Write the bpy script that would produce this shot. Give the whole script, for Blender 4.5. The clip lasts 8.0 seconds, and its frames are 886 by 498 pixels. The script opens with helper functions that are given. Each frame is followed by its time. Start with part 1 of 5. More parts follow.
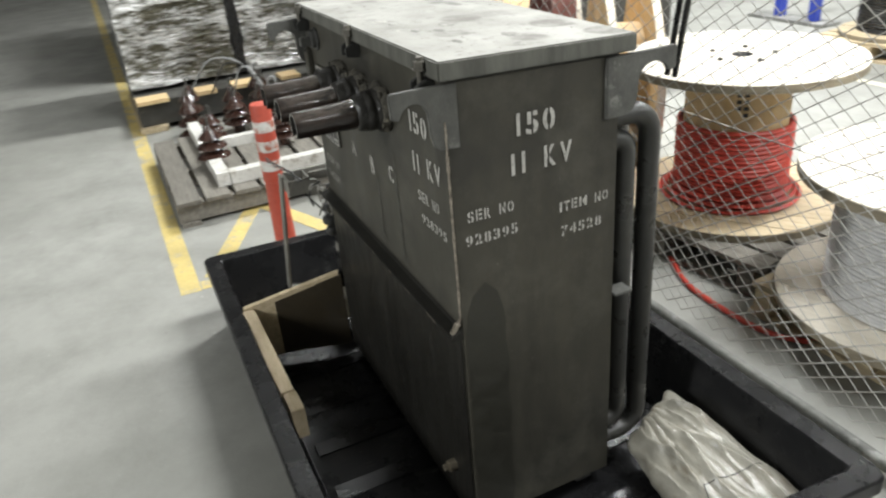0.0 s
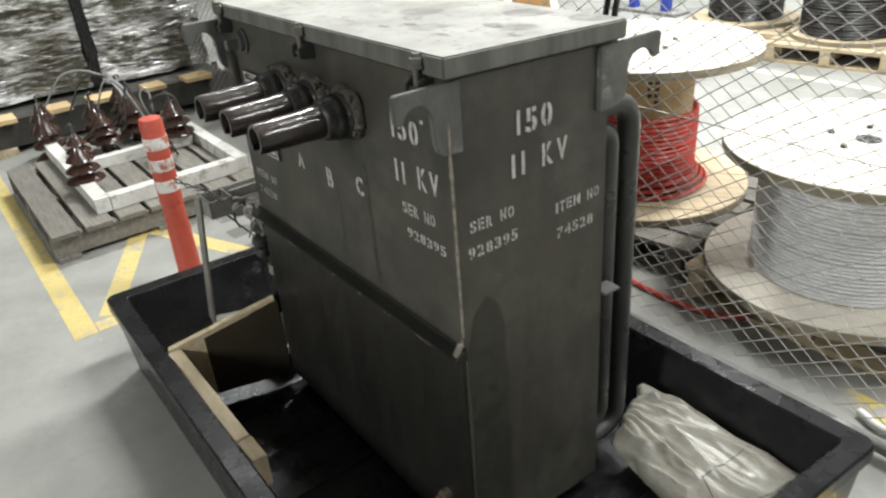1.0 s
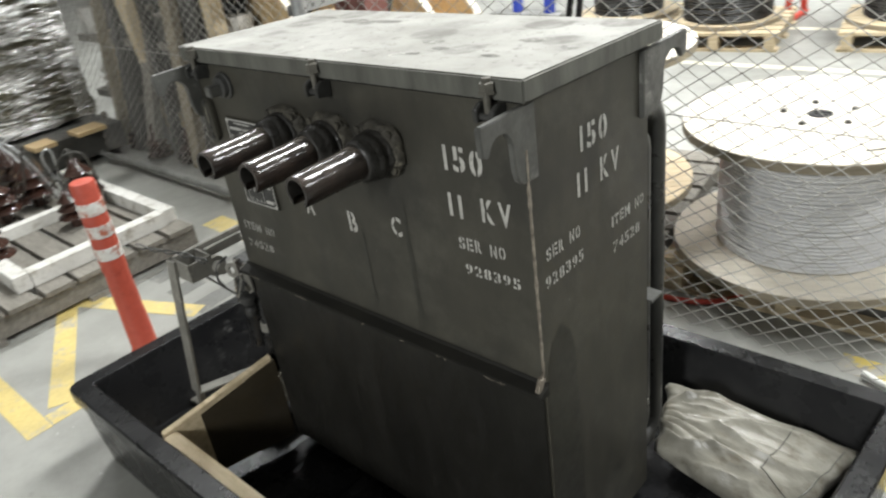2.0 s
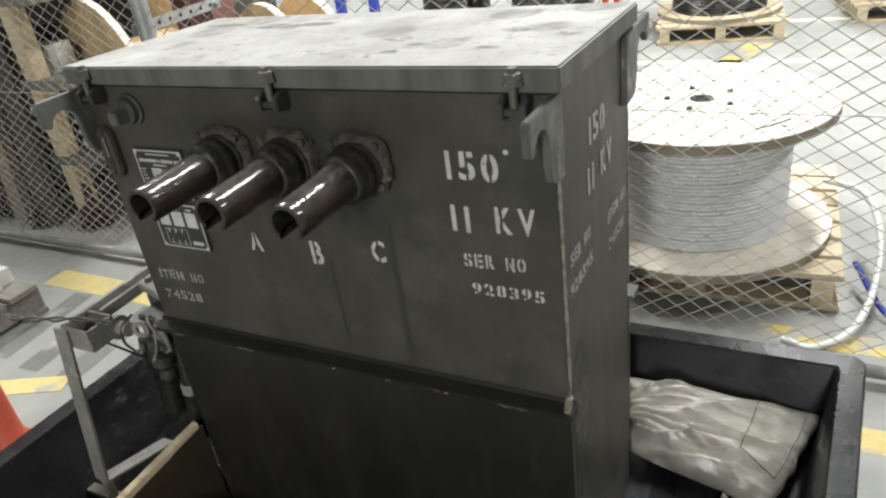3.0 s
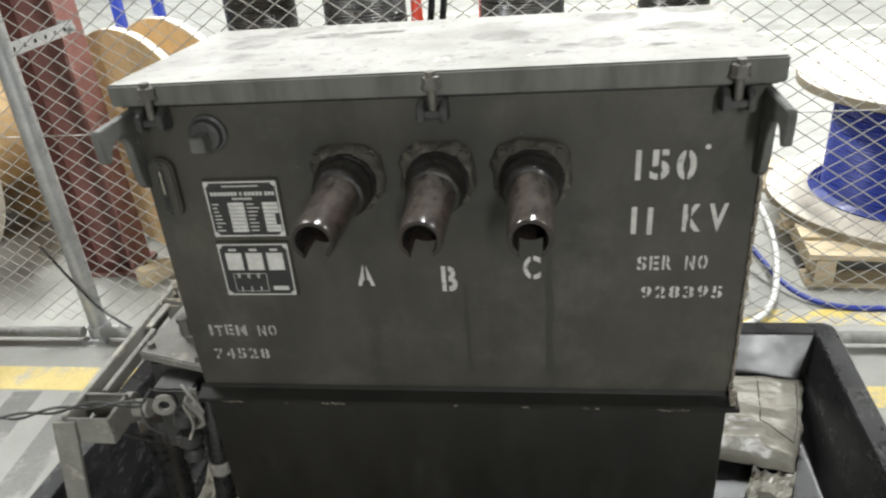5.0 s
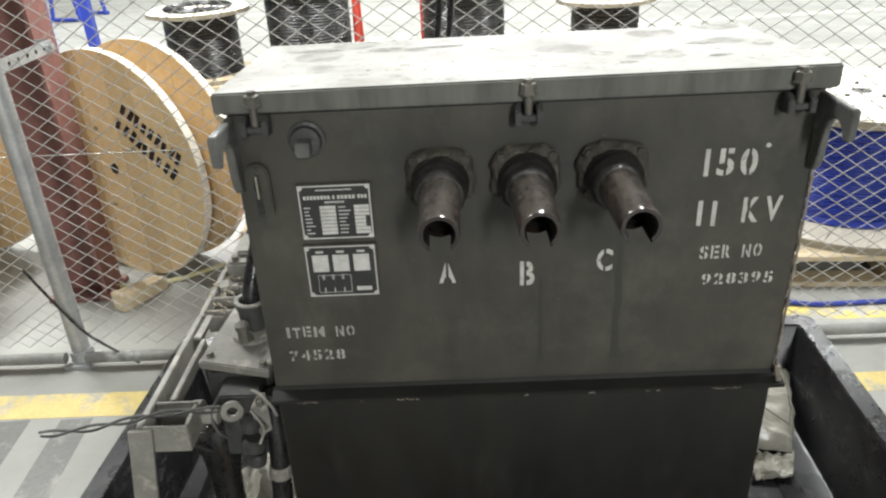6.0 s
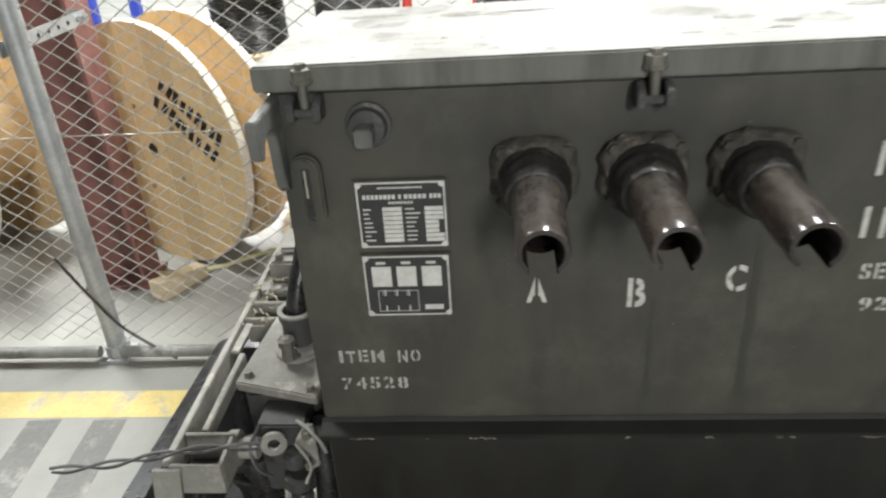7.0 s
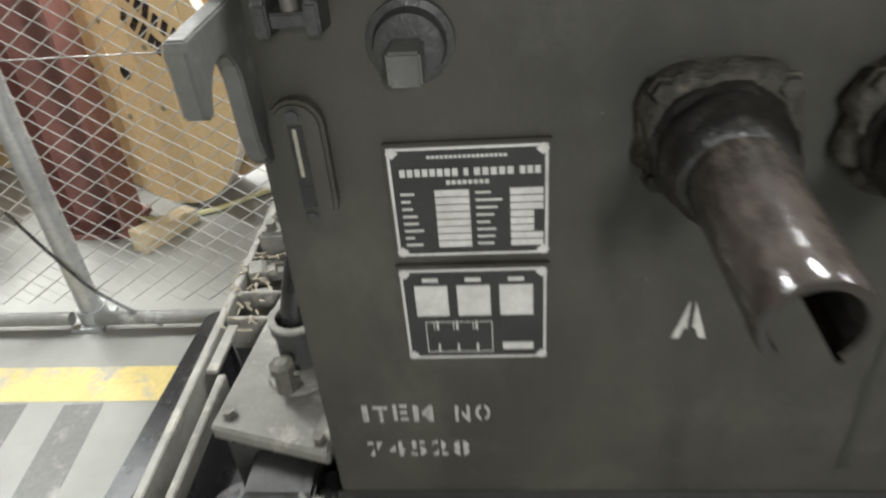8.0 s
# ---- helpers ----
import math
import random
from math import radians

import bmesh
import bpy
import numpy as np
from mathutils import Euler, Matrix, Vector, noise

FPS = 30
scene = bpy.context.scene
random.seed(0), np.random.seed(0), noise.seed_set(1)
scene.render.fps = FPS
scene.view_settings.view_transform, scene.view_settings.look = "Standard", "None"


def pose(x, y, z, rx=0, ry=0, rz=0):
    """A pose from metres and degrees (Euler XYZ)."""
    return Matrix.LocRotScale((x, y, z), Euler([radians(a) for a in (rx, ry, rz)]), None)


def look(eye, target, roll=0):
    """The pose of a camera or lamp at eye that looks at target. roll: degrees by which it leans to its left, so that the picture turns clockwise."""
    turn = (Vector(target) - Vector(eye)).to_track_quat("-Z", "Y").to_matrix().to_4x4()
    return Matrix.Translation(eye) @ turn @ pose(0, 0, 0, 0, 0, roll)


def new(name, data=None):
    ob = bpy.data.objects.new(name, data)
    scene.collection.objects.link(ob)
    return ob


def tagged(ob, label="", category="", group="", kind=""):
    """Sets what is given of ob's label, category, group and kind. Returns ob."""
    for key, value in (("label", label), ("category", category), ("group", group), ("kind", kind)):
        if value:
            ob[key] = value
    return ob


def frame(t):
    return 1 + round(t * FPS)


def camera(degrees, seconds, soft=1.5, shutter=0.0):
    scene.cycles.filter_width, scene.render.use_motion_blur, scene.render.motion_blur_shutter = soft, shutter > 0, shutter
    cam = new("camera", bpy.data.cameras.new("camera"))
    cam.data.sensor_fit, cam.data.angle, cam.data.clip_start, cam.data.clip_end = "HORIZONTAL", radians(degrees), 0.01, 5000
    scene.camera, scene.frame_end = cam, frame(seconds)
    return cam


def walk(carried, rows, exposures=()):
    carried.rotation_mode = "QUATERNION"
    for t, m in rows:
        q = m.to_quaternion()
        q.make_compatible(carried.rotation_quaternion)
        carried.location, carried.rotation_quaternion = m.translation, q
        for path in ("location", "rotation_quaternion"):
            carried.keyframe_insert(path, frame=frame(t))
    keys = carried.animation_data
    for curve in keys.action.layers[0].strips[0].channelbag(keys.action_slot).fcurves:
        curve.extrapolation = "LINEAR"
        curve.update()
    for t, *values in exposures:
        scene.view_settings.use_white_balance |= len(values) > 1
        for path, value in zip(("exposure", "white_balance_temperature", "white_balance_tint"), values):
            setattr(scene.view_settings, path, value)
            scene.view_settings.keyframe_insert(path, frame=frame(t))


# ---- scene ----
cam = camera(62.2, 8.0, soft=2.2, shutter=0.4)
PATH = [
    (0, (1.233, -0.55, 1.605), (-0.4, 0.143, 0.683), -5.1),
    (0.5, (1.141, -0.702, 1.607), (-0.365, 0.227, 0.675), -4.5),
    (1, (0.969, -0.712, 1.581), (-0.472, 0.3, 0.634), -4.7),
    (1.2, (0.904, -0.703, 1.582), (-0.545, 0.295, 0.631), -5.3),
    (2.3, (0.575, -0.945, 1.605), (-0.522, 0.432, 0.656), -8.0),
    (2.5, (0.508, -0.959, 1.605), (-0.485, 0.49, 0.648), -6.9),
    (3, (0.326, -0.932, 1.567), (-0.546, 0.59, 0.607), -8.3),
    (3.5, (0.188, -0.956, 1.584), (-0.534, 0.627, 0.598), -5.8),
    (4, (-0.007, -1.065, 1.599), (-0.503, 0.604, 0.616), -4.6),
    (4.5, (-0.158, -1.057, 1.576), (-0.497, 0.652, 0.592), -2.9),
    (4.7, (-0.218, -1.034, 1.561), (-0.546, 0.686, 0.595), -4.0),
    (5.8, (-0.564, -1.140, 1.578), (-0.625, 0.636, 0.661), -3.4),
    (6, (-0.596, -1.155, 1.576), (-0.637, 0.63, 0.674), -2.9),
    (6.5, (-0.642, -1.117, 1.56), (-0.678, 0.671, 0.665), -2.3),
    (7, (-0.669, -0.914, 1.511), (-0.823, 0.84, 0.561), -3.8),
    (7.5, (-0.705, -0.742, 1.457), (-0.931, 0.92, 0.368), -5.7),
    (8, (-0.772, -0.499, 1.374), (-0.952, 1.135, 0.235), -5.2),
]
walk(cam, [(t, look(eye, target, roll)) for t, eye, target, roll in PATH],
     [(0.0, 0.08), (1.0, 0.08), (2.5, 0.02), (4.5, 0.12), (6.0, 0.31), (6.5, 0.35), (7.0, 0.42), (8.0, 0.46)])

# ---- light ----
world = bpy.data.worlds.new("hall_air")
scene.world = world
world.use_nodes = True
world.node_tree.nodes["Background"].inputs[0].default_value = (0.9, 0.95, 1.0, 1)
world.node_tree.nodes["Background"].inputs[1].default_value = 0.05


def bay_and_fill(x, y, z, size, watts):
    data = bpy.data.lights.new("bay_and_fill_lamp", "AREA")
    data.shape, data.size, data.size_y, data.energy = "RECTANGLE", 0.5, size, watts
    data.color = (0.96, 0.98, 0.975)
    ob = new("bay_and_fill_light", data)
    ob.matrix_world = pose(x, y, z)
    return ob


# the weak one at (-6.5, 1.6) is unseen fill, added to lift the bales
for lx, ly, power in ((-4.5, 3.2, 600), (0.6, 3.2, 490), (6.0, 3.2, 390), (-4.5, 10.0, 540), (0.6, 10.0, 540),
                      (6.0, 10.0, 420), (-6.5, 1.6, 80)):
    bay_and_fill(lx, ly, 6.0, 2.4, power)
# unseen flood added low in the south to brighten the front faces
bay_and_fill(0, 0, 0, 2.4, 560).matrix_world = look((1.6, -9.3, 4.6), (-1.0, 1.0, 0.8))


# ---- materials ----
def nodes_of(name):
    m = bpy.data.materials.new(name)
    m.use_nodes = True
    nt = m.node_tree
    return m, nt, nt.nodes["Principled BSDF"]


def node(nt, kind, links=(), **values):
    n = nt.nodes.new(kind)
    for key, v in values.items():
        if key in n.inputs:
            n.inputs[key].default_value = v
    for src, dst in links:
        nt.links.new(src, n.inputs[dst])
    return n


def coords(nt, scale=(1, 1, 1)):
    c = nt.nodes.new("ShaderNodeTexCoord")
    mp = nt.nodes.new("ShaderNodeMapping")
    mp.inputs["Scale"].default_value = scale
    nt.links.new(c.outputs["Object"], mp.inputs[0])
    return mp.outputs[0]


def noise_fac(nt, vec, scale, detail=4.0, rough=0.6, lo=0.35, hi=0.65):
    n = node(nt, "ShaderNodeTexNoise", [(vec, "Vector")], Scale=scale, Detail=detail, Roughness=rough)
    r = nt.nodes.new("ShaderNodeMapRange")
    r.inputs["From Min"].default_value, r.inputs["From Max"].default_value = lo, hi
    nt.links.new(n.outputs["Fac"], r.inputs["Value"])
    return r.outputs["Result"]


def mixc(nt, fac, a, b):
    m = nt.nodes.new("ShaderNodeMix")
    m.data_type = "RGBA"
    nt.links.new(fac, m.inputs[0]) if not isinstance(fac, float) else None
    if isinstance(fac, float):
        m.inputs[0].default_value = fac
    for i, v in ((6, a), (7, b)):
        if isinstance(v, tuple):
            m.inputs[i].default_value = (*v, 1)
        else:
            nt.links.new(v, m.inputs[i])
    return m.outputs[2]


def mult(nt, a, k):
    m = nt.nodes.new("ShaderNodeMath")
    m.operation = "MULTIPLY"
    nt.links.new(a, m.inputs[0])
    if isinstance(k, (int, float)):
        m.inputs[1].default_value = k
    else:
        nt.links.new(k, m.inputs[1])
    return m.outputs[0]


def bumped(nt, bsdf, fac, strength, dist=0.002):
    b = node(nt, "ShaderNodeBump", [(fac, "Height")], Strength=strength, Distance=dist)
    nt.links.new(b.outputs[0], bsdf.inputs["Normal"])


def surface(name, a, b, rough=0.5, metal=0.0, big=3.0, fine=60.0, stretch=(1, 1, 1), bump=0.2, dist=0.002, wear=None,
            wear_at=(0.6, 0.7), wear_scale=14.0, spread=0.12, vary=0.0, coat=0.0):
    """A colour that wanders between a and b at two scales, with grain relief and an optional third colour in worn spots."""
    m, nt, bsdf = nodes_of(name)
    vec = coords(nt, stretch)
    col = mixc(nt, noise_fac(nt, vec, big), a, b)
    fine_f = noise_fac(nt, vec, fine, 3.0)
    col = mixc(nt, mult(nt, fine_f, 0.35), col, tuple(v * 0.6 for v in a))
    if wear:
        col = mixc(nt, noise_fac(nt, vec, wear_scale, 6.0, 0.7, *wear_at), col, wear)
    if vary:
        info = nt.nodes.new("ShaderNodeObjectInfo")
        hs = node(nt, "ShaderNodeHueSaturation", [(col, "Color")])
        mr = nt.nodes.new("ShaderNodeMapRange")
        mr.inputs["To Min"].default_value, mr.inputs["To Max"].default_value = 1 - vary, 1 + vary
        nt.links.new(info.outputs["Random"], mr.inputs["Value"])
        nt.links.new(mr.outputs[0], hs.inputs["Value"])
        col = hs.outputs[0]
    nt.links.new(col, bsdf.inputs["Base Color"])
    rr = nt.nodes.new("ShaderNodeMapRange")
    rr.inputs["To Min"].default_value, rr.inputs["To Max"].default_value = max(rough - spread, 0.05), min(rough + spread, 1)
    nt.links.new(noise_fac(nt, vec, big * 4, 5.0), rr.inputs["Value"])
    nt.links.new(rr.outputs[0], bsdf.inputs["Roughness"])
    bsdf.inputs["Metallic"].default_value = metal
    bsdf.inputs["Coat Weight"].default_value = coat
    bsdf.inputs["Coat Roughness"].default_value = 0.06
    bumped(nt, bsdf, fine_f, bump, dist)
    return m


def tank_material():
    """Dark olive paint, patchy, with vertical oil runs and pale specks."""
    m, nt, bsdf = nodes_of("dark_olive_tank_paint")
    vec = coords(nt)
    col = mixc(nt, noise_fac(nt, vec, 2.2, 5.0), (0.055, 0.0510, 0.0385), (0.0345, 0.0324, 0.0248))
    runs = noise_fac(nt, coords(nt, (4.5, 4.5, 0.8)), 2.0, 7.0, 0.65, 0.5, 0.75)
    col = mixc(nt, mult(nt, runs, 0.6), col, (0.014, 0.0135, 0.0115))
    blot = noise_fac(nt, vec, 3.4, 3.0, 0.5, 0.55, 0.62)
    col = mixc(nt, mult(nt, blot, 0.5), col, (0.018, 0.0175, 0.015))
    smear = noise_fac(nt, coords(nt, (1, 1, 0.45)), 7.0, 8.0, 0.7, 0.46, 0.68)
    col = mixc(nt, mult(nt, smear, 0.7), col, (0.022, 0.0212, 0.0168))
    film = noise_fac(nt, vec, 5.0, 8.0, 0.7, 0.5, 0.7)
    col = mixc(nt, mult(nt, film, 0.65), col, (0.085, 0.081, 0.064))
    rub = noise_fac(nt, vec, 18.0, 8.0, 0.75, 0.64, 0.76)
    col = mixc(nt, mult(nt, rub, 0.45), col, (0.1, 0.095, 0.08))
    # oil grime and the flanges' soft shadow, both put into the paint colour
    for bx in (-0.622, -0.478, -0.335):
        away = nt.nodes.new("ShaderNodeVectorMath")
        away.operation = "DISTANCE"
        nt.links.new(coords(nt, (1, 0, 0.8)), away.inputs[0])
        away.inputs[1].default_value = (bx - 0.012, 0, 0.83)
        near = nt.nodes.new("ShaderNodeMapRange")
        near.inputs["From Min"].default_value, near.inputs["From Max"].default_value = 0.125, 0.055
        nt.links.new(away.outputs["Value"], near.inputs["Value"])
        soak_shade = mult(nt, near.outputs[0], noise_fac(nt, vec, 11.0, 7.0, 0.65, 0.3, 0.62))
        col = mixc(nt, mult(nt, soak_shade, 0.8), col, (0.013, 0.0125, 0.0105))
    speck = noise_fac(nt, vec, 150.0, 2.0, 0.5, 0.765, 0.79)
    col = mixc(nt, speck, col, (0.22, 0.21, 0.18))
    nt.links.new(col, bsdf.inputs["Base Color"])
    rr = nt.nodes.new("ShaderNodeMapRange")
    rr.inputs["To Min"].default_value, rr.inputs["To Max"].default_value = 0.54, 0.42
    nt.links.new(runs, rr.inputs["Value"])
    nt.links.new(rr.outputs[0], bsdf.inputs["Roughness"])
    bumped(nt, bsdf, noise_fac(nt, vec, 240.0, 3.0), 0.06)
    return m


M_TANK = tank_material()
M_TUBE = surface("dark_radiator_paint", (0.045, 0.045, 0.042), (0.03, 0.03, 0.028), 0.36, big=5, fine=200, bump=0.08)
M_OILY = surface("oily_black_steel", (0.017, 0.0162, 0.013), (0.011, 0.0105, 0.009), 0.6, big=9, fine=120, bump=0.05, spread=0.02,
                 wear=(0.10, 0.07, 0.045), wear_at=(0.7, 0.78), wear_scale=9)
M_OILY.node_tree.nodes["Principled BSDF"].inputs["Specular IOR Level"].default_value = 0.25
M_CRUST = surface("dust_crusted_paint", (0.062, 0.056, 0.042), (0.026, 0.024, 0.019), 0.8, big=22, fine=90, bump=0.7,
                  wear=(0.13, 0.118, 0.09), wear_at=(0.58, 0.72), wear_scale=30)
# dark colour that covers oil and the shade below the ledge
M_OILPLATE_SHADE = surface("oily_shaded_paint", (0.018, 0.0172, 0.0145), (0.011, 0.0105, 0.009), 0.45, big=3, fine=200, stretch=(2, 2, 0.8), bump=0.05,
                     wear=(0.022, 0.021, 0.018), wear_at=(0.55, 0.8), wear_scale=5)
M_OILPLATE_SHADE.node_tree.nodes["Principled BSDF"].inputs["Specular IOR Level"].default_value = 0.3
M_STAIN = surface("oil_stained_olive_paint", (0.025, 0.024, 0.0185), (0.033, 0.032, 0.0245), 0.42, big=6, fine=200, bump=0.05)
M_LIDSPOT = surface("dried_oil_on_dust", (0.11, 0.105, 0.092), (0.2, 0.195, 0.172), 0.5, big=26, fine=120, bump=0.1,
                     wear=(0.3, 0.295, 0.265), wear_at=(0.5, 0.62), wear_scale=34)
M_RUST = surface("dry_rust_flake", (0.2, 0.115, 0.055), (0.3, 0.19, 0.1), 0.85, big=40, fine=200, bump=0.4)
M_WELD = surface("chipped_pale_weld_seam", (0.3, 0.265, 0.21), (0.12, 0.1, 0.08), 0.7, big=40, fine=200, bump=0.6)
M_LUG = surface("scuffed_grey_lug_steel", (0.12, 0.12, 0.11), (0.06, 0.06, 0.055), 0.5, big=9, fine=160, bump=0.15,
                wear=(0.25, 0.25, 0.23), wear_at=(0.58, 0.75), wear_scale=20)
M_LETTER = surface("white_stencil_paint", (0.52, 0.51, 0.47), (0.4, 0.39, 0.36), 0.6, big=30, fine=300, bump=0.1,
                   wear=(0.13, 0.127, 0.115), wear_at=(0.57, 0.68), wear_scale=120)
M_LETTER_FAINT = surface("faded_stencil_paint", (0.3, 0.295, 0.27), (0.4, 0.39, 0.36), 0.65, big=30, fine=300, bump=0.1,
                         wear=(0.1, 0.098, 0.09), wear_at=(0.55, 0.68), wear_scale=120)


def glaze_material():
    """Near-black brown porcelain: glossy where bare, dull and paler where dust has caked on, most of all at the shoulder."""
    m, nt, bsdf = nodes_of("brown_porcelain_glaze")
    vec = coords(nt)
    col = mixc(nt, noise_fac(nt, vec, 9.0, 5.0), (0.021, 0.014, 0.011), (0.009, 0.0075, 0.007))
    sep = nt.nodes.new("ShaderNodeSeparateXYZ")
    nt.links.new(vec, sep.inputs[0])
    neck = nt.nodes.new("ShaderNodeMapRange")
    neck.inputs["From Min"].default_value, neck.inputs["From Max"].default_value = -0.115, -0.07
    neck.inputs["To Min"].default_value = 0.3
    nt.links.new(sep.outputs["Y"], neck.inputs["Value"])
    geo = nt.nodes.new("ShaderNodeNewGeometry")
    nz = nt.nodes.new("ShaderNodeSeparateXYZ")
    nt.links.new(geo.outputs["Normal"], nz.inputs[0])
    upward = nt.nodes.new("ShaderNodeMapRange")
    upward.inputs["From Min"].default_value, upward.inputs["From Max"].default_value = -0.1, 0.85
    nt.links.new(nz.outputs["Z"], upward.inputs["Value"])
    cake = noise_fac(nt, coords(nt, (1, 0.4, 1)), 34.0, 9.0, 0.75, 0.42, 0.6)
    dust = mult(nt, mult(nt, cake, upward.outputs[0]), neck.outputs[0])
    col = mixc(nt, mult(nt, dust, 0.9), col, (0.16, 0.138, 0.112))
    smear = noise_fac(nt, vec, 22.0, 8.0, 0.75, 0.5, 0.68)
    col = mixc(nt, mult(nt, smear, 0.5), col, (0.05, 0.033, 0.024))
    nt.links.new(col, bsdf.inputs["Base Color"])
    bsdf.inputs["Roughness"].default_value = 0.55
    bsdf.inputs["Specular IOR Level"].default_value = 0.1
    cw = nt.nodes.new("ShaderNodeMapRange")
    cw.inputs["To Min"].default_value, cw.inputs["To Max"].default_value = 1.0, 0.45
    most = nt.nodes.new("ShaderNodeMath")
    most.operation = "MAXIMUM"
    nt.links.new(smear, most.inputs[0])
    nt.links.new(dust, most.inputs[1])
    nt.links.new(most.outputs[0], cw.inputs["Value"])
    nt.links.new(cw.outputs[0], bsdf.inputs["Coat Weight"])
    cr = nt.nodes.new("ShaderNodeMapRange")
    cr.inputs["To Min"].default_value, cr.inputs["To Max"].default_value = 0.05, 0.17
    nt.links.new(noise_fac(nt, vec, 14.0, 6.0, 0.7, 0.35, 0.65), cr.inputs["Value"])
    nt.links.new(cr.outputs[0], bsdf.inputs["Coat Roughness"])
    bump = node(nt, "ShaderNodeBump", [(noise_fac(nt, vec, 36.0, 5.0), "Height")], Strength=0.17, Distance=0.003)
    nt.links.new(bump.outputs[0], bsdf.inputs["Normal"])
    nt.links.new(bump.outputs[0], bsdf.inputs["Coat Normal"])
    return m


M_GLAZE = glaze_material()
M_OILRING_BORESHADE = surface("oily_collar_and_shaded_bore", (0.012, 0.011, 0.0095), (0.02, 0.018, 0.015), 0.45, big=20, fine=110, bump=0.4,
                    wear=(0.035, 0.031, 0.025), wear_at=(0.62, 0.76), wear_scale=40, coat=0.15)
M_BOLT = surface("dull_grey_bolt", (0.15, 0.142, 0.12), (0.08, 0.075, 0.062), 0.55, 0.3, big=20, fine=120, bump=0.2)
M_INSUL = surface("red_brown_insulator_glaze", (0.052, 0.024, 0.017), (0.03, 0.016, 0.012), 0.2, big=8, fine=50, bump=0.05, coat=0.5)
M_GALV = surface("galvanised_steel", (0.5, 0.51, 0.51), (0.34, 0.35, 0.35), 0.45, 0.55, big=9, fine=90, bump=0.08)
M_DIRTYGALV = surface("dirty_galvanised_steel", (0.3, 0.3, 0.28), (0.17, 0.17, 0.16), 0.6, 0.2, big=6, fine=70, bump=0.2,
                      wear=(0.5, 0.5, 0.48), wear_at=(0.6, 0.72), wear_scale=5)
M_WIRE = surface("galvanised_wire", (0.46, 0.45, 0.42), (0.32, 0.31, 0.285), 0.5, 0.3, big=5, fine=50, bump=0.02)
M_PLY = surface("pale_pine_boards", (0.68, 0.51, 0.29), (0.6, 0.43, 0.22), 0.65, big=2.5, fine=40, stretch=(12, 12, 1.2), bump=0.12,
                wear=(0.26, 0.16, 0.08), wear_at=(0.7, 0.8), wear_scale=1.4, vary=0.14)
M_PLYTOP = surface("bleached_drum_boards", (0.75, 0.7, 0.6), (0.65, 0.6, 0.5), 0.7, big=2.5, fine=30, stretch=(1.5, 14, 14), bump=0.12,
                   wear=(0.3, 0.25, 0.18), wear_at=(0.73, 0.8), wear_scale=2, vary=0.06)
M_TIMBER = surface("raw_timber", (0.6, 0.5, 0.34), (0.46, 0.37, 0.23), 0.7, big=4, fine=50, stretch=(2, 12, 12), bump=0.2,
                   wear=(0.13, 0.09, 0.05), wear_at=(0.62, 0.75), wear_scale=4, vary=0.12)
M_RIM = surface("weathered_sawn_rim", (0.3, 0.26, 0.19), (0.2, 0.17, 0.12), 0.8, big=8, fine=60, stretch=(1, 1, 5), bump=0.3,
                wear=(0.42, 0.38, 0.28), wear_at=(0.6, 0.7), wear_scale=9)
M_OILWOOD = surface("oil_soaked_plywood", (0.055, 0.043, 0.025), (0.03, 0.024, 0.015), 0.5, big=4, fine=60, bump=0.15)
M_GREYWOOD = surface("weathered_pallet_wood", (0.22, 0.205, 0.175), (0.135, 0.124, 0.105), 0.8, big=5, fine=45, stretch=(1.5, 10, 10), bump=0.3,
                     wear=(0.08, 0.07, 0.06), wear_at=(0.64, 0.76), wear_scale=5, vary=0.2)
M_RED = surface("red_cable_sheath", (0.62, 0.07, 0.045), (0.5, 0.05, 0.035), 0.45, big=6, fine=80, bump=0.05)
M_BLUE = surface("blue_cable_sheath", (0.018, 0.04, 0.3), (0.012, 0.028, 0.22), 0.38, big=6, fine=80, bump=0.05)
M_GREYCABLE = surface("pale_grey_cable_sheath", (0.66, 0.66, 0.66), (0.56, 0.56, 0.56), 0.5, big=6, fine=80, bump=0.05)
M_BLACKCABLE = surface("black_cable_sheath", (0.012, 0.012, 0.012), (0.022, 0.022, 0.022), 0.35, big=6, fine=80, bump=0.05)
M_WHITEHOSE = surface("white_conduit", (0.75, 0.75, 0.72), (0.62, 0.62, 0.6), 0.4, big=6, fine=50, bump=0.03)
M_YELHOSE = surface("yellow_green_earth_cable", (0.62, 0.57, 0.3), (0.5, 0.5, 0.26), 0.4, big=8, fine=50, bump=0.03)
M_REDSTEEL = surface("red_oxide_steel", (0.26, 0.115, 0.098), (0.17, 0.075, 0.065), 0.55, big=4, fine=90, bump=0.15,
                     wear=(0.45, 0.34, 0.3), wear_at=(0.6, 0.76), wear_scale=6)
M_ORANGE = surface("orange_flexible_plastic", (0.5, 0.085, 0.05), (0.4, 0.062, 0.036), 0.55, big=6, fine=60, bump=0.06,
                   wear=(0.25, 0.05, 0.03), wear_at=(0.62, 0.78), wear_scale=18)
M_BAND = surface("scuffed_reflective_band", (0.75, 0.74, 0.7), (0.6, 0.58, 0.54), 0.4, big=14, fine=60, bump=0.1,
                 wear=(0.4, 0.12, 0.07), wear_at=(0.5, 0.6), wear_scale=22)
M_WHITESTEEL = surface("white_painted_steel", (0.7, 0.69, 0.65), (0.55, 0.54, 0.5), 0.5, big=6, fine=60, bump=0.1,
                       wear=(0.25, 0.22, 0.17), wear_at=(0.54, 0.7), wear_scale=12)
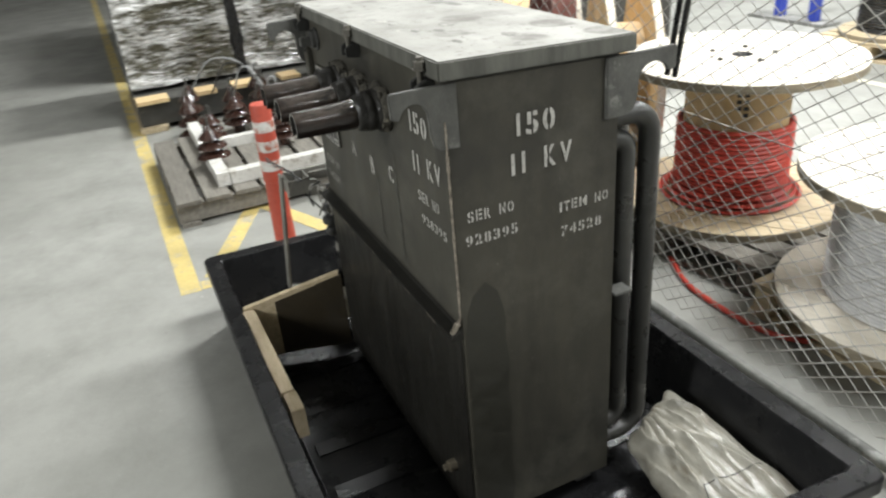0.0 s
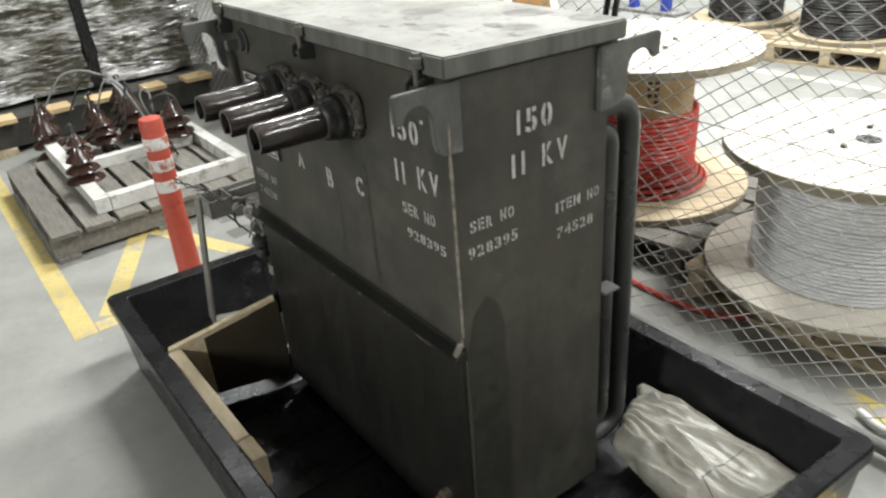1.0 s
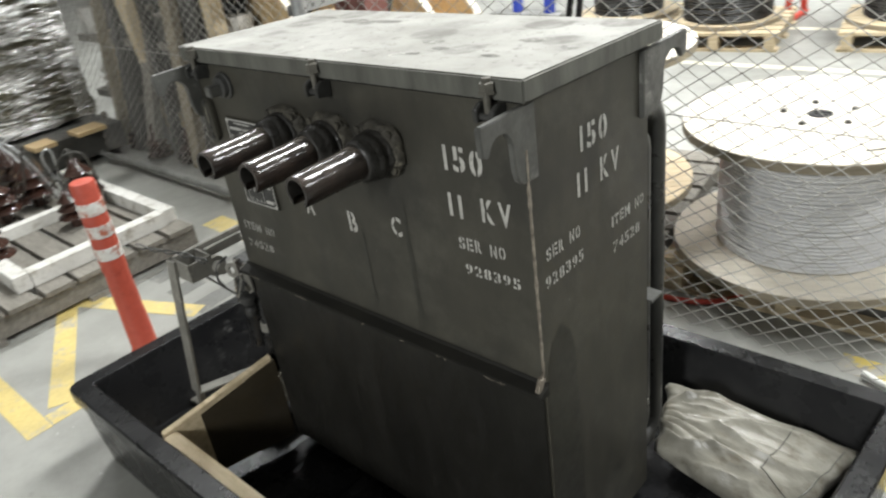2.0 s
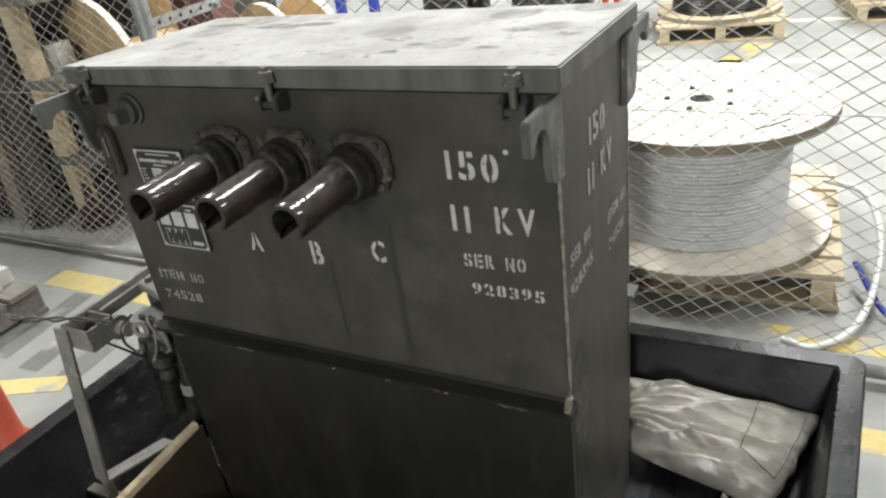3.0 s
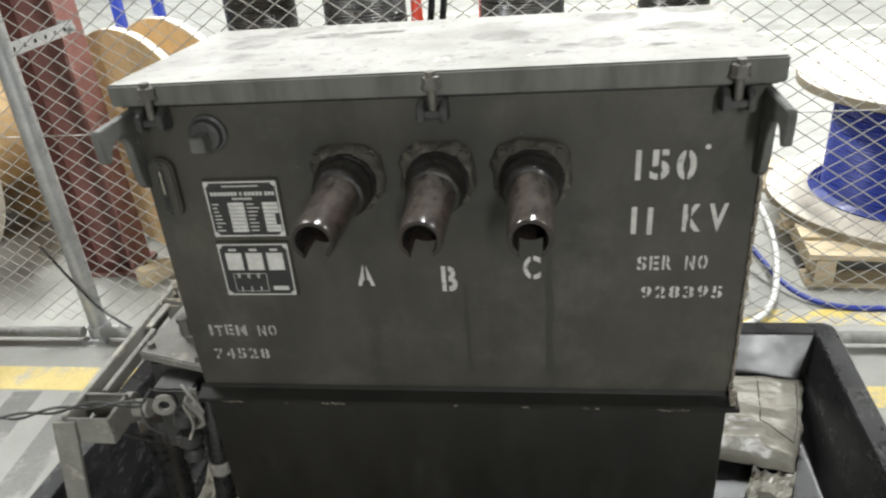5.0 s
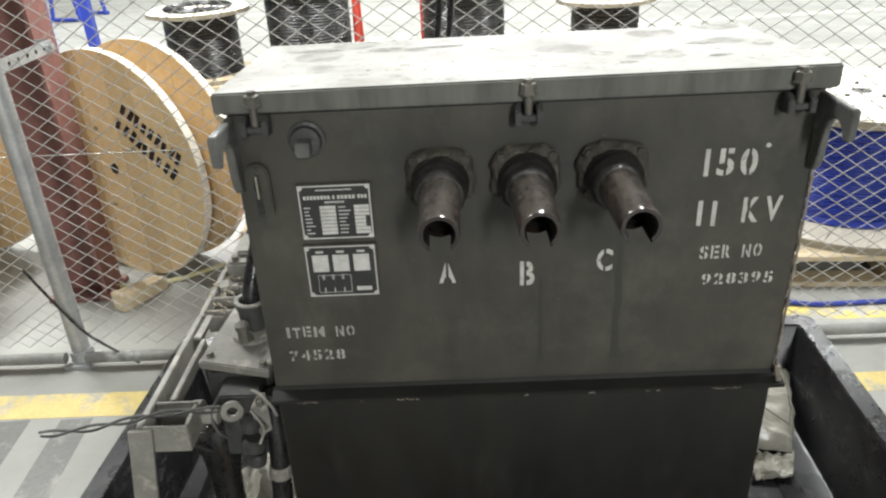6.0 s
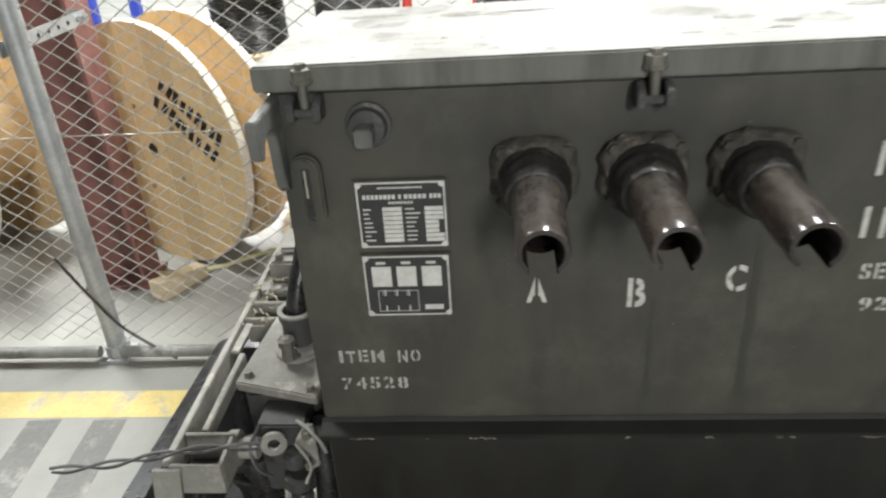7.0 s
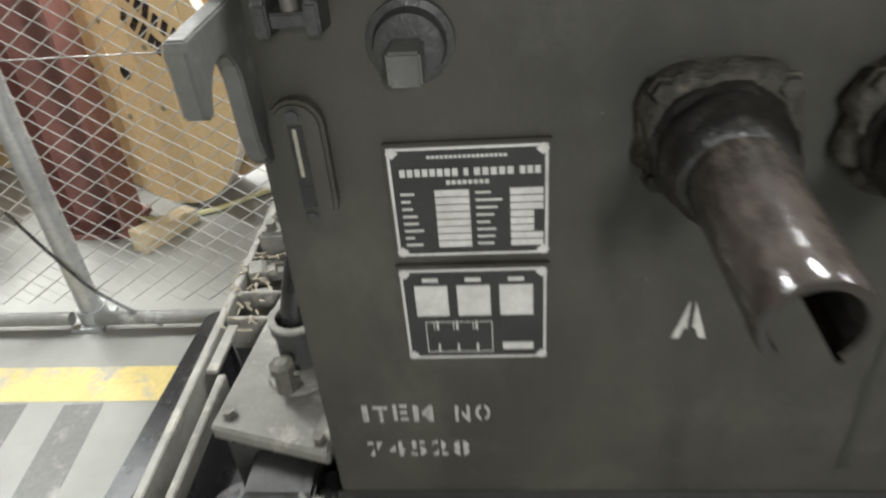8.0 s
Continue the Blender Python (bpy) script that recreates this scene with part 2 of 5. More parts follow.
M_CAST = surface("dusty_grey_casting", (0.25, 0.24, 0.21), (0.14, 0.135, 0.118), 0.68, big=9, fine=120, bump=0.3,
                 wear=(0.36, 0.34, 0.29), wear_at=(0.56, 0.7), wear_scale=18)
M_DARKCAST = surface("dark_casting", (0.05, 0.05, 0.047), (0.03, 0.03, 0.028), 0.5, big=9, fine=120, bump=0.3)
M_BRASS = surface("tarnished_bolt", (0.35, 0.31, 0.24), (0.22, 0.19, 0.14), 0.45, 0.6, big=20, fine=120, bump=0.15)
M_BLACK = surface("black_rubber", (0.012, 0.012, 0.012), (0.02, 0.02, 0.02), 0.3, big=12, fine=120, bump=0.08)
M_PLATE = surface("black_nameplate_enamel", (0.018, 0.018, 0.018), (0.028, 0.027, 0.026), 0.4, big=30, fine=200, bump=0.03)
M_PLATEMETAL = surface("bare_nameplate_metal", (0.56, 0.55, 0.52), (0.44, 0.43, 0.40), 0.5, 0.0, big=40, fine=200, bump=0.05)
M_GLASS = surface("gauge_glass", (0.3, 0.28, 0.22), (0.2, 0.18, 0.14), 0.1, big=20, fine=60, bump=0.02)
M_BLUESTEEL = surface("blue_painted_steel", (0.03, 0.06, 0.42), (0.025, 0.05, 0.34), 0.45, big=5, fine=60, bump=0.05)
M_REDPAINT = surface("bright_red_painted_steel", (0.62, 0.06, 0.03), (0.5, 0.05, 0.03), 0.45, big=5, fine=60, bump=0.05)
M_WALL = surface("pale_hall_cladding", (0.55, 0.55, 0.53), (0.48, 0.48, 0.47), 0.8, big=0.4, fine=3, bump=0.05)
M_CEIL = surface("hall_roof_sheet", (0.4, 0.4, 0.39), (0.34, 0.34, 0.33), 0.8, big=0.4, fine=3, bump=0.05)
M_DARKSTEEL = surface("dark_stacked_steel", (0.07, 0.068, 0.06), (0.035, 0.034, 0.03), 0.5, big=4, fine=60, bump=0.15,
                      wear=(0.2, 0.13, 0.08), wear_at=(0.6, 0.72), wear_scale=6)
M_PORC = surface("white_porcelain", (0.72, 0.7, 0.64), (0.58, 0.56, 0.5), 0.25, big=8, fine=50, bump=0.04)


def lid_material():
    """Grey paint under dust on top, with round oil stains."""
    m, nt, bsdf = nodes_of("dusty_lid_paint")
    vec = coords(nt)
    geo = nt.nodes.new("ShaderNodeNewGeometry")
    sep = nt.nodes.new("ShaderNodeSeparateXYZ")
    nt.links.new(geo.outputs["Normal"], sep.inputs[0])
    up = nt.nodes.new("ShaderNodeMapRange")
    up.inputs["From Min"].default_value, up.inputs["From Max"].default_value = 0.5, 0.95
    nt.links.new(sep.outputs["Z"], up.inputs["Value"])
    side = mixc(nt, noise_fac(nt, coords(nt, (5, 5, 1)), 4.0), (0.125, 0.125, 0.108), (0.07, 0.07, 0.06))
    dust = mixc(nt, noise_fac(nt, vec, 5.0, 6.0), (0.38, 0.375, 0.345), (0.24, 0.235, 0.21))
    dust = mixc(nt, noise_fac(nt, vec, 26.0, 8.0, 0.75, 0.54, 0.7), dust, (0.14, 0.135, 0.12))
    dust = mixc(nt, noise_fac(nt, vec, 75.0, 4.0, 0.6, 0.66, 0.7), dust, (0.06, 0.055, 0.045))
    warp = node(nt, "ShaderNodeTexNoise", [(vec, "Vector")], Scale=14.0)
    add = nt.nodes.new("ShaderNodeVectorMath")
    add.operation = "MULTIPLY_ADD"
    nt.links.new(warp.outputs["Color"], add.inputs[0])
    add.inputs[1].default_value = (0.03, 0.03, 0)
    nt.links.new(vec, add.inputs[2])
    vor = node(nt, "ShaderNodeTexVoronoi", [(add.outputs[0], "Vector")], Scale=6.5)
    ring = nt.nodes.new("ShaderNodeMapRange")
    ring.inputs["From Min"].default_value, ring.inputs["From Max"].default_value = 0.36, 0.30
    nt.links.new(vor.outputs["Distance"], ring.inputs["Value"])
    pick = nt.nodes.new("ShaderNodeSeparateColor")
    nt.links.new(vor.outputs["Color"], pick.inputs[0])
    gate = nt.nodes.new("ShaderNodeMapRange")
    gate.inputs["From Min"].default_value, gate.inputs["From Max"].default_value = 0.42, 0.6
    nt.links.new(pick.outputs[0], gate.inputs["Value"])
    stain = mult(nt, ring.outputs[0], gate.outputs[0])
    top = mixc(nt, mult(nt, mult(nt, stain, noise_fac(nt, vec, 20.0, 6.0, 0.7, 0.3, 0.62)), 0.85), dust, (0.12, 0.115, 0.1))
    nt.links.new(mixc(nt, up.outputs[0], side, top), bsdf.inputs["Base Color"])
    bsdf.inputs["Roughness"].default_value = 0.62
    bumped(nt, bsdf, noise_fac(nt, vec, 120.0), 0.15)
    return m


def tray_material():
    """Moulded black polyethylene: satin, scuffed grey in short scratches."""
    m, nt, bsdf = nodes_of("black_polyethylene")
    vec = coords(nt)
    col = mixc(nt, noise_fac(nt, vec, 4.0, 6.0), (0.0065, 0.0065, 0.007), (0.012, 0.012, 0.0125))
    where = noise_fac(nt, vec, 2.6, 3.0, 0.5, 0.5, 0.66)
    scratch = noise_fac(nt, coords(nt, (1.2, 0.35, 1.0)), 46.0, 7.0, 0.7, 0.56, 0.72)
    scuff = mult(nt, mult(nt, scratch, where), 0.8)
    col = mixc(nt, scuff, col, (0.11, 0.11, 0.105))
    film = noise_fac(nt, vec, 9.0, 7.0, 0.7, 0.5, 0.75)
    col = mixc(nt, mult(nt, film, 0.35), col, (0.04, 0.04, 0.037))
    nt.links.new(col, bsdf.inputs["Base Color"])
    rr = nt.nodes.new("ShaderNodeMapRange")
    rr.inputs["To Min"].default_value, rr.inputs["To Max"].default_value = 0.22, 0.34
    nt.links.new(noise_fac(nt, vec, 7.0, 6.0, 0.65), rr.inputs["Value"])
    nt.links.new(rr.outputs[0], bsdf.inputs["Roughness"])
    bsdf.inputs["Specular IOR Level"].default_value = 0.26
    bumped(nt, bsdf, noise_fac(nt, vec, 110.0, 3.0), 0.05, 0.001)
    return m


def floor_material():
    m, nt, bsdf = nodes_of("sealed_concrete")
    vec = coords(nt)
    col = mixc(nt, noise_fac(nt, vec, 0.5, 6.0), (0.345, 0.345, 0.32), (0.24, 0.24, 0.218))
    col = mixc(nt, mult(nt, noise_fac(nt, vec, 3.2, 8.0, 0.7, 0.42, 0.7), 0.7), col, (0.2, 0.2, 0.18))
    col = mixc(nt, mult(nt, noise_fac(nt, vec, 9.0, 8.0, 0.75, 0.62, 0.72), 0.4), col, (0.14, 0.14, 0.125))
    col = mixc(nt, mult(nt, noise_fac(nt, vec, 22.0, 6.0, 0.7, 0.66, 0.72), 0.5), col, (0.55, 0.55, 0.52))
    nt.links.new(col, bsdf.inputs["Base Color"])
    rr = nt.nodes.new("ShaderNodeMapRange")
    rr.inputs["To Min"].default_value, rr.inputs["To Max"].default_value = 0.4, 0.7
    nt.links.new(noise_fac(nt, vec, 2.0, 6.0), rr.inputs["Value"])
    nt.links.new(rr.outputs[0], bsdf.inputs["Roughness"])
    bumped(nt, bsdf, noise_fac(nt, vec, 70.0, 6.0), 0.12)
    return m


def floor_paint(name, a, b, lo, hi):
    """Floor paint worn through to the concrete in spots."""
    return surface(name, a, b, 0.55, big=4, fine=60, bump=0.15, wear=(0.32, 0.31, 0.28), wear_at=(lo, hi), wear_scale=7)


M_LID, M_FLOOR, M_TRAY = lid_material(), floor_material(), tray_material()
M_YELLOW = floor_paint("worn_yellow_floor_paint", (0.66, 0.52, 0.19), (0.52, 0.42, 0.18), 0.53, 0.66)
M_YELLOW_OLD = floor_paint("scraped_yellow_floor_paint", (0.66, 0.5, 0.12), (0.5, 0.4, 0.12), 0.46, 0.52)
M_WHITELINE = floor_paint("worn_white_floor_paint", (0.75, 0.72, 0.58), (0.65, 0.62, 0.5), 0.58, 0.68)
M_GREYSTRIPE = floor_paint("dark_grey_floor_paint", (0.13, 0.13, 0.12), (0.17, 0.17, 0.158), 0.52, 0.68)


def film_material():
    """Stretch film over dark olive sacks: glossy, creased across, with whitish streaks that also paint in its
    highlights.
    """
    m, nt, bsdf = nodes_of("stretch_film_wrap")
    vec = coords(nt, (1, 1, 4.0))
    crease = noise_fac(nt, vec, 3.2, 4.0, 0.55, 0.3, 0.7)
    film = noise_fac(nt, coords(nt, (1, 1, 1)), 1.3, 2.0, 0.5, 0.33, 0.48)
    glint_streak = noise_fac(nt, coords(nt, (1, 1.2, 5)), 3.2, 9.0, 0.7, 0.44, 0.58)
    col = mixc(nt, mult(nt, glint_streak, film), (0.075, 0.07, 0.045), (0.78, 0.78, 0.76))
    nt.links.new(col, bsdf.inputs["Base Color"])
    bsdf.inputs["Roughness"].default_value = 0.22
    bsdf.inputs["Coat Weight"].default_value = 1.0
    bsdf.inputs["Coat Roughness"].default_value = 0.12
    bumped(nt, bsdf, crease, 1.0, 0.06)
    return m


def sack_material():
    m, nt, bsdf = nodes_of("grubby_white_woven_plastic")
    vec = coords(nt)
    col = mixc(nt, noise_fac(nt, vec, 7.0, 6.0), (0.31, 0.297, 0.252), (0.2, 0.19, 0.158))
    col = mixc(nt, mult(nt, noise_fac(nt, coords(nt, (0.6, 1.6, 1)), 19.0, 9.0, 0.75, 0.54, 0.68), 0.8), col, (0.13, 0.105, 0.07))
    nt.links.new(col, bsdf.inputs["Base Color"])
    bsdf.inputs["Roughness"].default_value = 0.3
    crumple = noise_fac(nt, coords(nt, (1, 2.2, 1)), 13.0, 5.0, 0.55)
    bumped(nt, bsdf, crumple, 0.3, 0.006)
    return m


M_FILM, M_SACK = film_material(), sack_material()


# ---- building helpers ----
def thing(name, loc, label, category, group="", rz=0.0):
    ob = new(name)
    ob.empty_display_size = 0.1
    ob.matrix_world = pose(*loc, 0, 0, rz)
    return tagged(ob, label, category, group)


def part(name, bm, material, parent=None, label="", smooth=False, bevel=0.0):
    """One mesh object; its geometry is given in the thing's own coordinates."""
    me = bpy.data.meshes.new(name)
    if bevel:
        bmesh.ops.bevel(bm, geom=[e for e in bm.edges if e.is_manifold and e.calc_face_angle(0) > 0.6], offset=bevel, segments=2,
                        affect="EDGES", clamp_overlap=True)
    bm.normal_update()
    bm.to_mesh(me)
    bm.free()
    me.materials.append(material)
    if smooth:
        for p in me.polygons:
            p.use_smooth = True
        me.set_sharp_from_angle(angle=radians(38))
    ob = new(name, me)
    ob.parent = parent
    if label:
        tagged(ob, label)
    return ob


def box(bm, x0, x1, y0, y1, z0, z1, m=None):
    vs = [bm.verts.new((x, y, z)) for x in (x0, x1) for y in (y0, y1) for z in (z0, z1)]
    for f in ((0, 1, 3, 2), (4, 6, 7, 5), (0, 4, 5, 1), (2, 3, 7, 6), (0, 2, 6, 4), (1, 5, 7, 3)):
        bm.faces.new([vs[i] for i in f])
    if m:
        bmesh.ops.transform(bm, matrix=m, verts=vs)
    return vs


def boxed(*args):
    bm = bmesh.new()
    box(bm, *args)
    return bm


def prism(bm, pts, a, b, axis="x"):
    """A polygon given in the two other axes, pulled from a to b along axis."""
    def at(u, v, w):
        return {"x": (w, u, v), "y": (u, w, v), "z": (u, v, w)}[axis]
    n = len(pts)
    lo, hi = [bm.verts.new(at(u, v, a)) for u, v in pts], [bm.verts.new(at(u, v, b)) for u, v in pts]
    bm.faces.new(lo[::-1])
    bm.faces.new(hi)
    for i in range(n):
        bm.faces.new((lo[i], lo[(i + 1) % n], hi[(i + 1) % n], hi[i]))
    bmesh.ops.recalc_face_normals(bm, faces=bm.faces)
    return lo + hi


def lathe(bm, profile, seg=24, axis=(0, 0, 1), origin=(0, 0, 0), close=False):
    """Turns (radius, height) pairs round an axis."""
    rot = Vector((0, 0, 1)).rotation_difference(Vector(axis)).to_matrix()
    rings = []
    for r, h in profile:
        rings.append([bm.verts.new(rot @ Vector((r * math.cos(2 * math.pi * i / seg), r * math.sin(2 * math.pi * i / seg), h)) + Vector(origin))
                      for i in range(seg)])
    pairs = list(zip(rings, rings[1:])) + ([(rings[-1], rings[0])] if close else [])
    for p, q in pairs:
        for i in range(seg):
            bm.faces.new((p[i], p[(i + 1) % seg], q[(i + 1) % seg], q[i]))
    if not close:
        bm.faces.new(rings[0][::-1])
        bm.faces.new(rings[-1])
    return bm


def rod(bm, p, q, r, seg=12, r2=None):
    d = Vector(q) - Vector(p)
    return lathe(bm, [(r, 0), (r if r2 is None else r2, d.length)], seg, d, p)


def sweep(bm, pts, r, seg=8, smooth_steps=0):
    """A round bar along points; smooth_steps rounds the corners."""
    pts = [Vector(p) for p in pts]
    if smooth_steps:
        out = []
        ext = [2 * pts[0] - pts[1]] + pts + [2 * pts[-1] - pts[-2]]
        for i in range(1, len(ext) - 2):
            for k in range(smooth_steps):
                t = k / smooth_steps
                a, b, c, d = ext[i - 1:i + 3]
                out.append(0.5 * (2 * b + (c - a) * t + (2 * a - 5 * b + 4 * c - d) * t * t + (3 * b - a - 3 * c + d) * t ** 3))
        pts = out + [pts[-1]]
    rings, side = [], None
    for i, p in enumerate(pts):
        d = (pts[min(i + 1, len(pts) - 1)] - pts[max(i - 1, 0)]).normalized()
        side = (side - d * side.dot(d)).normalized() if side else d.orthogonal().normalized()
        up = d.cross(side)
        rings.append([bm.verts.new(p + r * (math.cos(2 * math.pi * k / seg) * side + math.sin(2 * math.pi * k / seg) * up)) for k in range(seg)])
    for a, b in zip(rings, rings[1:]):
        for k in range(seg):
            bm.faces.new((a[k], a[(k + 1) % seg], b[(k + 1) % seg], b[k]))
    bm.faces.new(rings[0][::-1])
    bm.faces.new(rings[-1])
    return bm


def bolt(bm, p, axis, r, h, seg=6):
    lathe(bm, [(r * 1.35, 0), (r * 1.35, h * 0.2), (r, h * 0.2), (r, h)], seg, axis, p)


def glyph(ch, width, height, gap):
    """One stencil letter as a flat mesh in x, y: the built-in font, bold, cut by a bridge."""
    cu = bpy.data.curves.new("letter", "FONT")
    cu.body, cu.offset, cu.resolution_u = ch, 0.03, 4
    ob = bpy.data.objects.new("letter", cu)
    me = bpy.data.meshes.new_from_object(ob)
    bm = bmesh.new()
    bm.from_mesh(me)
    bpy.data.objects.remove(ob)
    bpy.data.curves.remove(cu)
    bpy.data.meshes.remove(me)
    xs, ys = [v.co.x for v in bm.verts], [v.co.y for v in bm.verts]
    x0, x1, y0, y1 = min(xs), max(xs), min(ys), max(ys)
    for v in bm.verts:
        v.co = Vector(((v.co.x - x0) / (x1 - x0) * width, (v.co.y - y0) / (y1 - y0) * height, 0))
    if ch in "058923674OCSRBANEKM":
        cut = width * (0.36 if ch in "RBEKNM" else 0.5)
        for side, keep in ((cut - gap / 2, 1), (cut + gap / 2, 1)):
            bmesh.ops.bisect_plane(bm, geom=bm.verts[:] + bm.edges[:] + bm.faces[:], plane_co=(side, 0, 0), plane_no=(1, 0, 0))
        dead = [f for f in bm.faces if abs(f.calc_center_median().x - cut) < gap / 2 - 1e-6]
        bmesh.ops.delete(bm, geom=dead, context="FACES")
    return bm


def stencil(text, x0, x1, z0, z1, wall, parent, material, drop=0.0):
    """Stencilled letters on the front ('y') or the end ('x') face, one part each; the line sinks by drop along its length."""
    wide = {"1": 0.5, "I": 0.4, " ": 0.75, "M": 1.35, ".": 0.3, "-": 0.3}
    units = sum(wide.get(c, 1.0) for c in text) + 0.36 * (len(text) - 1)
    unit = (x1 - x0) / units
    x, h = x0, z1 - z0
    for c in text:
        w = wide.get(c, 1.0) * unit
        if c != " ":
            slim = 0.28 * unit if c == "1" else w
            g = glyph(c, slim, h, min(0.0045, unit * 0.2))
            sink = -drop * (x - x0) / (x1 - x0) + random.uniform(-0.0012, 0.0012)
            if wall == "y":
                m = Matrix.Translation((x + (w - slim) / 2, -0.0016, z0 + sink)) @ Matrix.Rotation(radians(90), 4, "X")
            else:
                m = Matrix.Translation((0.0016, x + (w - slim) / 2, z0 + sink)) @ Matrix.Rotation(radians(90), 4, "Z") @ Matrix.Rotation(radians(90), 4, "X")
            bmesh.ops.transform(g, matrix=m, verts=g.verts)
            part("stencil_letter" if c.isalpha() else "stencil_digit", g, material, parent, "white stencilled " + ("letter " if c.isalpha() else "digit ") + c)
        x += w + 0.36 * unit


# ---- floor, hall ----
def slab(name, x0, x1, y0, y1, z0, z1, material, label, category):
    return tagged(part(name, boxed(x0, x1, y0, y1, z0, z1), material), label, category, kind="structure")


slab("floor", -22, 16, -10, 20, -0.2, 0.0, M_FLOOR, "grey sealed concrete warehouse floor, stained and scuffed", "floor")
slab("wall_north", -22, 16, 20, 20.2, 0, 7, M_WALL, "pale sheet cladding wall of the hall", "wall")
slab("wall_south", -22, 16, -10.2, -10, 0, 7, M_WALL, "pale sheet cladding wall of the hall", "wall")
slab("wall_west", -22.2, -22, -10, 20, 0, 7, M_WALL, "pale sheet cladding wall of the hall", "wall")
slab("wall_east", 16, 16.2, -10, 20, 0, 7, M_WALL, "pale sheet cladding wall of the hall", "wall")
slab("ceiling", -22, 16, -10, 20, 7, 7.2, M_CEIL, "grey profiled roof sheet of the hall", "ceiling")


def stripe(name, pts, material, label, z=0.0012):
    bm = bmesh.new()
    prism(bm, pts, 0.0005, z, "z")
    return tagged(part(name, bm, material), label, "floor marking", "floor markings", "structure")


def line(a, b, w, material, label, name="floor_line", z=0.0012):
    a, b = Vector(a), Vector(b)
    n = (b - a).orthogonal().normalized() * (w / 2)
    return stripe(name, [tuple(a + n), tuple(b + n), tuple(b - n), tuple(a - n)], material, label, z)


YEL = "worn yellow painted line on the concrete floor"
line((-14, -0.475), (-1.86, -0.475), 0.09, M_YELLOW, YEL)
line((-1.905, -0.425), (-1.905, 0.2), 0.08, M_YELLOW, YEL)
line((-1.96, -0.36), (-2.78, 0.03), 0.09, M_YELLOW, YEL, z=0.0016)
line((-2.72, 0.02), (-2.06, 0.30), 0.09, M_YELLOW, YEL, z=0.0020)
line((-2.85, 0.875), (-1.5, 0.875), 0.13, M_YELLOW, YEL)
line((0.30, 0.84), (3.2, 0.90), 0.10, M_YELLOW, YEL)
line((0.22, 1.285), (3.5, 1.285), 0.10, M_YELLOW_OLD, "scraped remains of a yellow floor line beside the fence")
WHT = "pale painted line across the concrete floor"
line((-3.5, 4.25), (6, 4.75), 0.08, M_WHITELINE, WHT)
line((-3.5, 5.3), (6, 5.95), 0.08, M_WHITELINE, WHT)
line((-2.5, 7.1), (8, 7.9), 0.09, M_WHITELINE, WHT)
line((-0.1, 4.9), (-0.55, 3.6), 0.16, M_YELLOW_OLD, "scraped yellow line leading to the stored drums")
for k in range(4):
    line((-1.905 - 0.215 * k, 0.80), (-1.875 - 0.212 * k, 0.27 + 0.02 * k), 0.108, M_GREYSTRIPE, "dark grey hatching stripe painted on the floor")


for k, (wd, gap) in enumerate(((0.16, 0.0), (0.10, 0.2), (0.18, 0.36), (0.06, 0.6), (0.2, 0.74), (0.12, 1.0))):
    line((1.25 + gap, 5.12 + 0.1 * gap), (1.25 + gap + wd, 5.13 + 0.1 * gap), 0.22 - 0.03 * (k % 3), M_WHITELINE, "worn white painted lettering on the floor, not readable", "floor_lettering")


# ---- chain-link fence ----
FY = 1.145


def chain_mesh(x0, x1, z0, z1, w=0.080, h=0.054, r=0.0017):
    """Zigzag wires that hook into one another, as thin four-sided bars."""
    verts, faces = [], []
    rows = int((z1 - z0) / (h / 2))
    for i in range(int(2 * (x1 - x0) / w)):
        cx = x0 + i * w / 2
        for k in range(rows):
            s0 = 1 if (k + i) % 2 == 0 else -1
            a = Vector((cx - s0 * w / 4, FY + 0.0016 * s0, z0 + k * h / 2))
            b = Vector((cx + s0 * w / 4, FY - 0.0016 * s0, z0 + (k + 1) * h / 2))
            a.x += 0.006 * noise.noise(a * 2.1)
            b.x += 0.006 * noise.noise(b * 2.1)
            d = (b - a).normalized()
            a, b = a - d * 0.002, b + d * 0.002
            u = d.cross(Vector((0, 1, 0))) * r
            v = Vector((0, r, 0))
            n = len(verts)
            for p in (a, b):
                verts += [p + u, p + v, p - u, p - v]
            faces += [(n + j, n + (j + 1) % 4, n + 4 + (j + 1) % 4, n + 4 + j) for j in range(4)]
    me = bpy.data.meshes.new("chain_link_mesh")
    me.from_pydata(verts, [], faces)
    me.materials.append(M_WIRE)
    return me


fence = thing("chain_link_fence", (0, FY, 0), "galvanised chain-link fence on steel posts standing on the floor", "fence")
mesh_ob = new("chain_link_mesh", chain_mesh(-7.0, 5.0, 0.07, 2.15))
mesh_ob.parent = fence
mesh_ob.location = (0, -FY, 0)
tagged(mesh_ob, kind="stuff")
for px in (-5.2, -2.03, 1.75, 4.9):
    bm = bmesh.new()
    rod(bm, (px, 0, 0.0), (px, 0, 2.2), 0.033, 16)
    post = part("fence_post", bm, M_GALV, fence, smooth=True)
    bm = bmesh.new()
    lathe(bm, [(0.043, 0.015), (0.043, 0.055)], 16, (0, 0, 1), (px, 0, 0))
    box(bm, px - 0.05, px + 0.05, -0.06, 0.05, 0.0, 0.014)
    part("post_foot", bm, M_GALV, post, bevel=0.002)
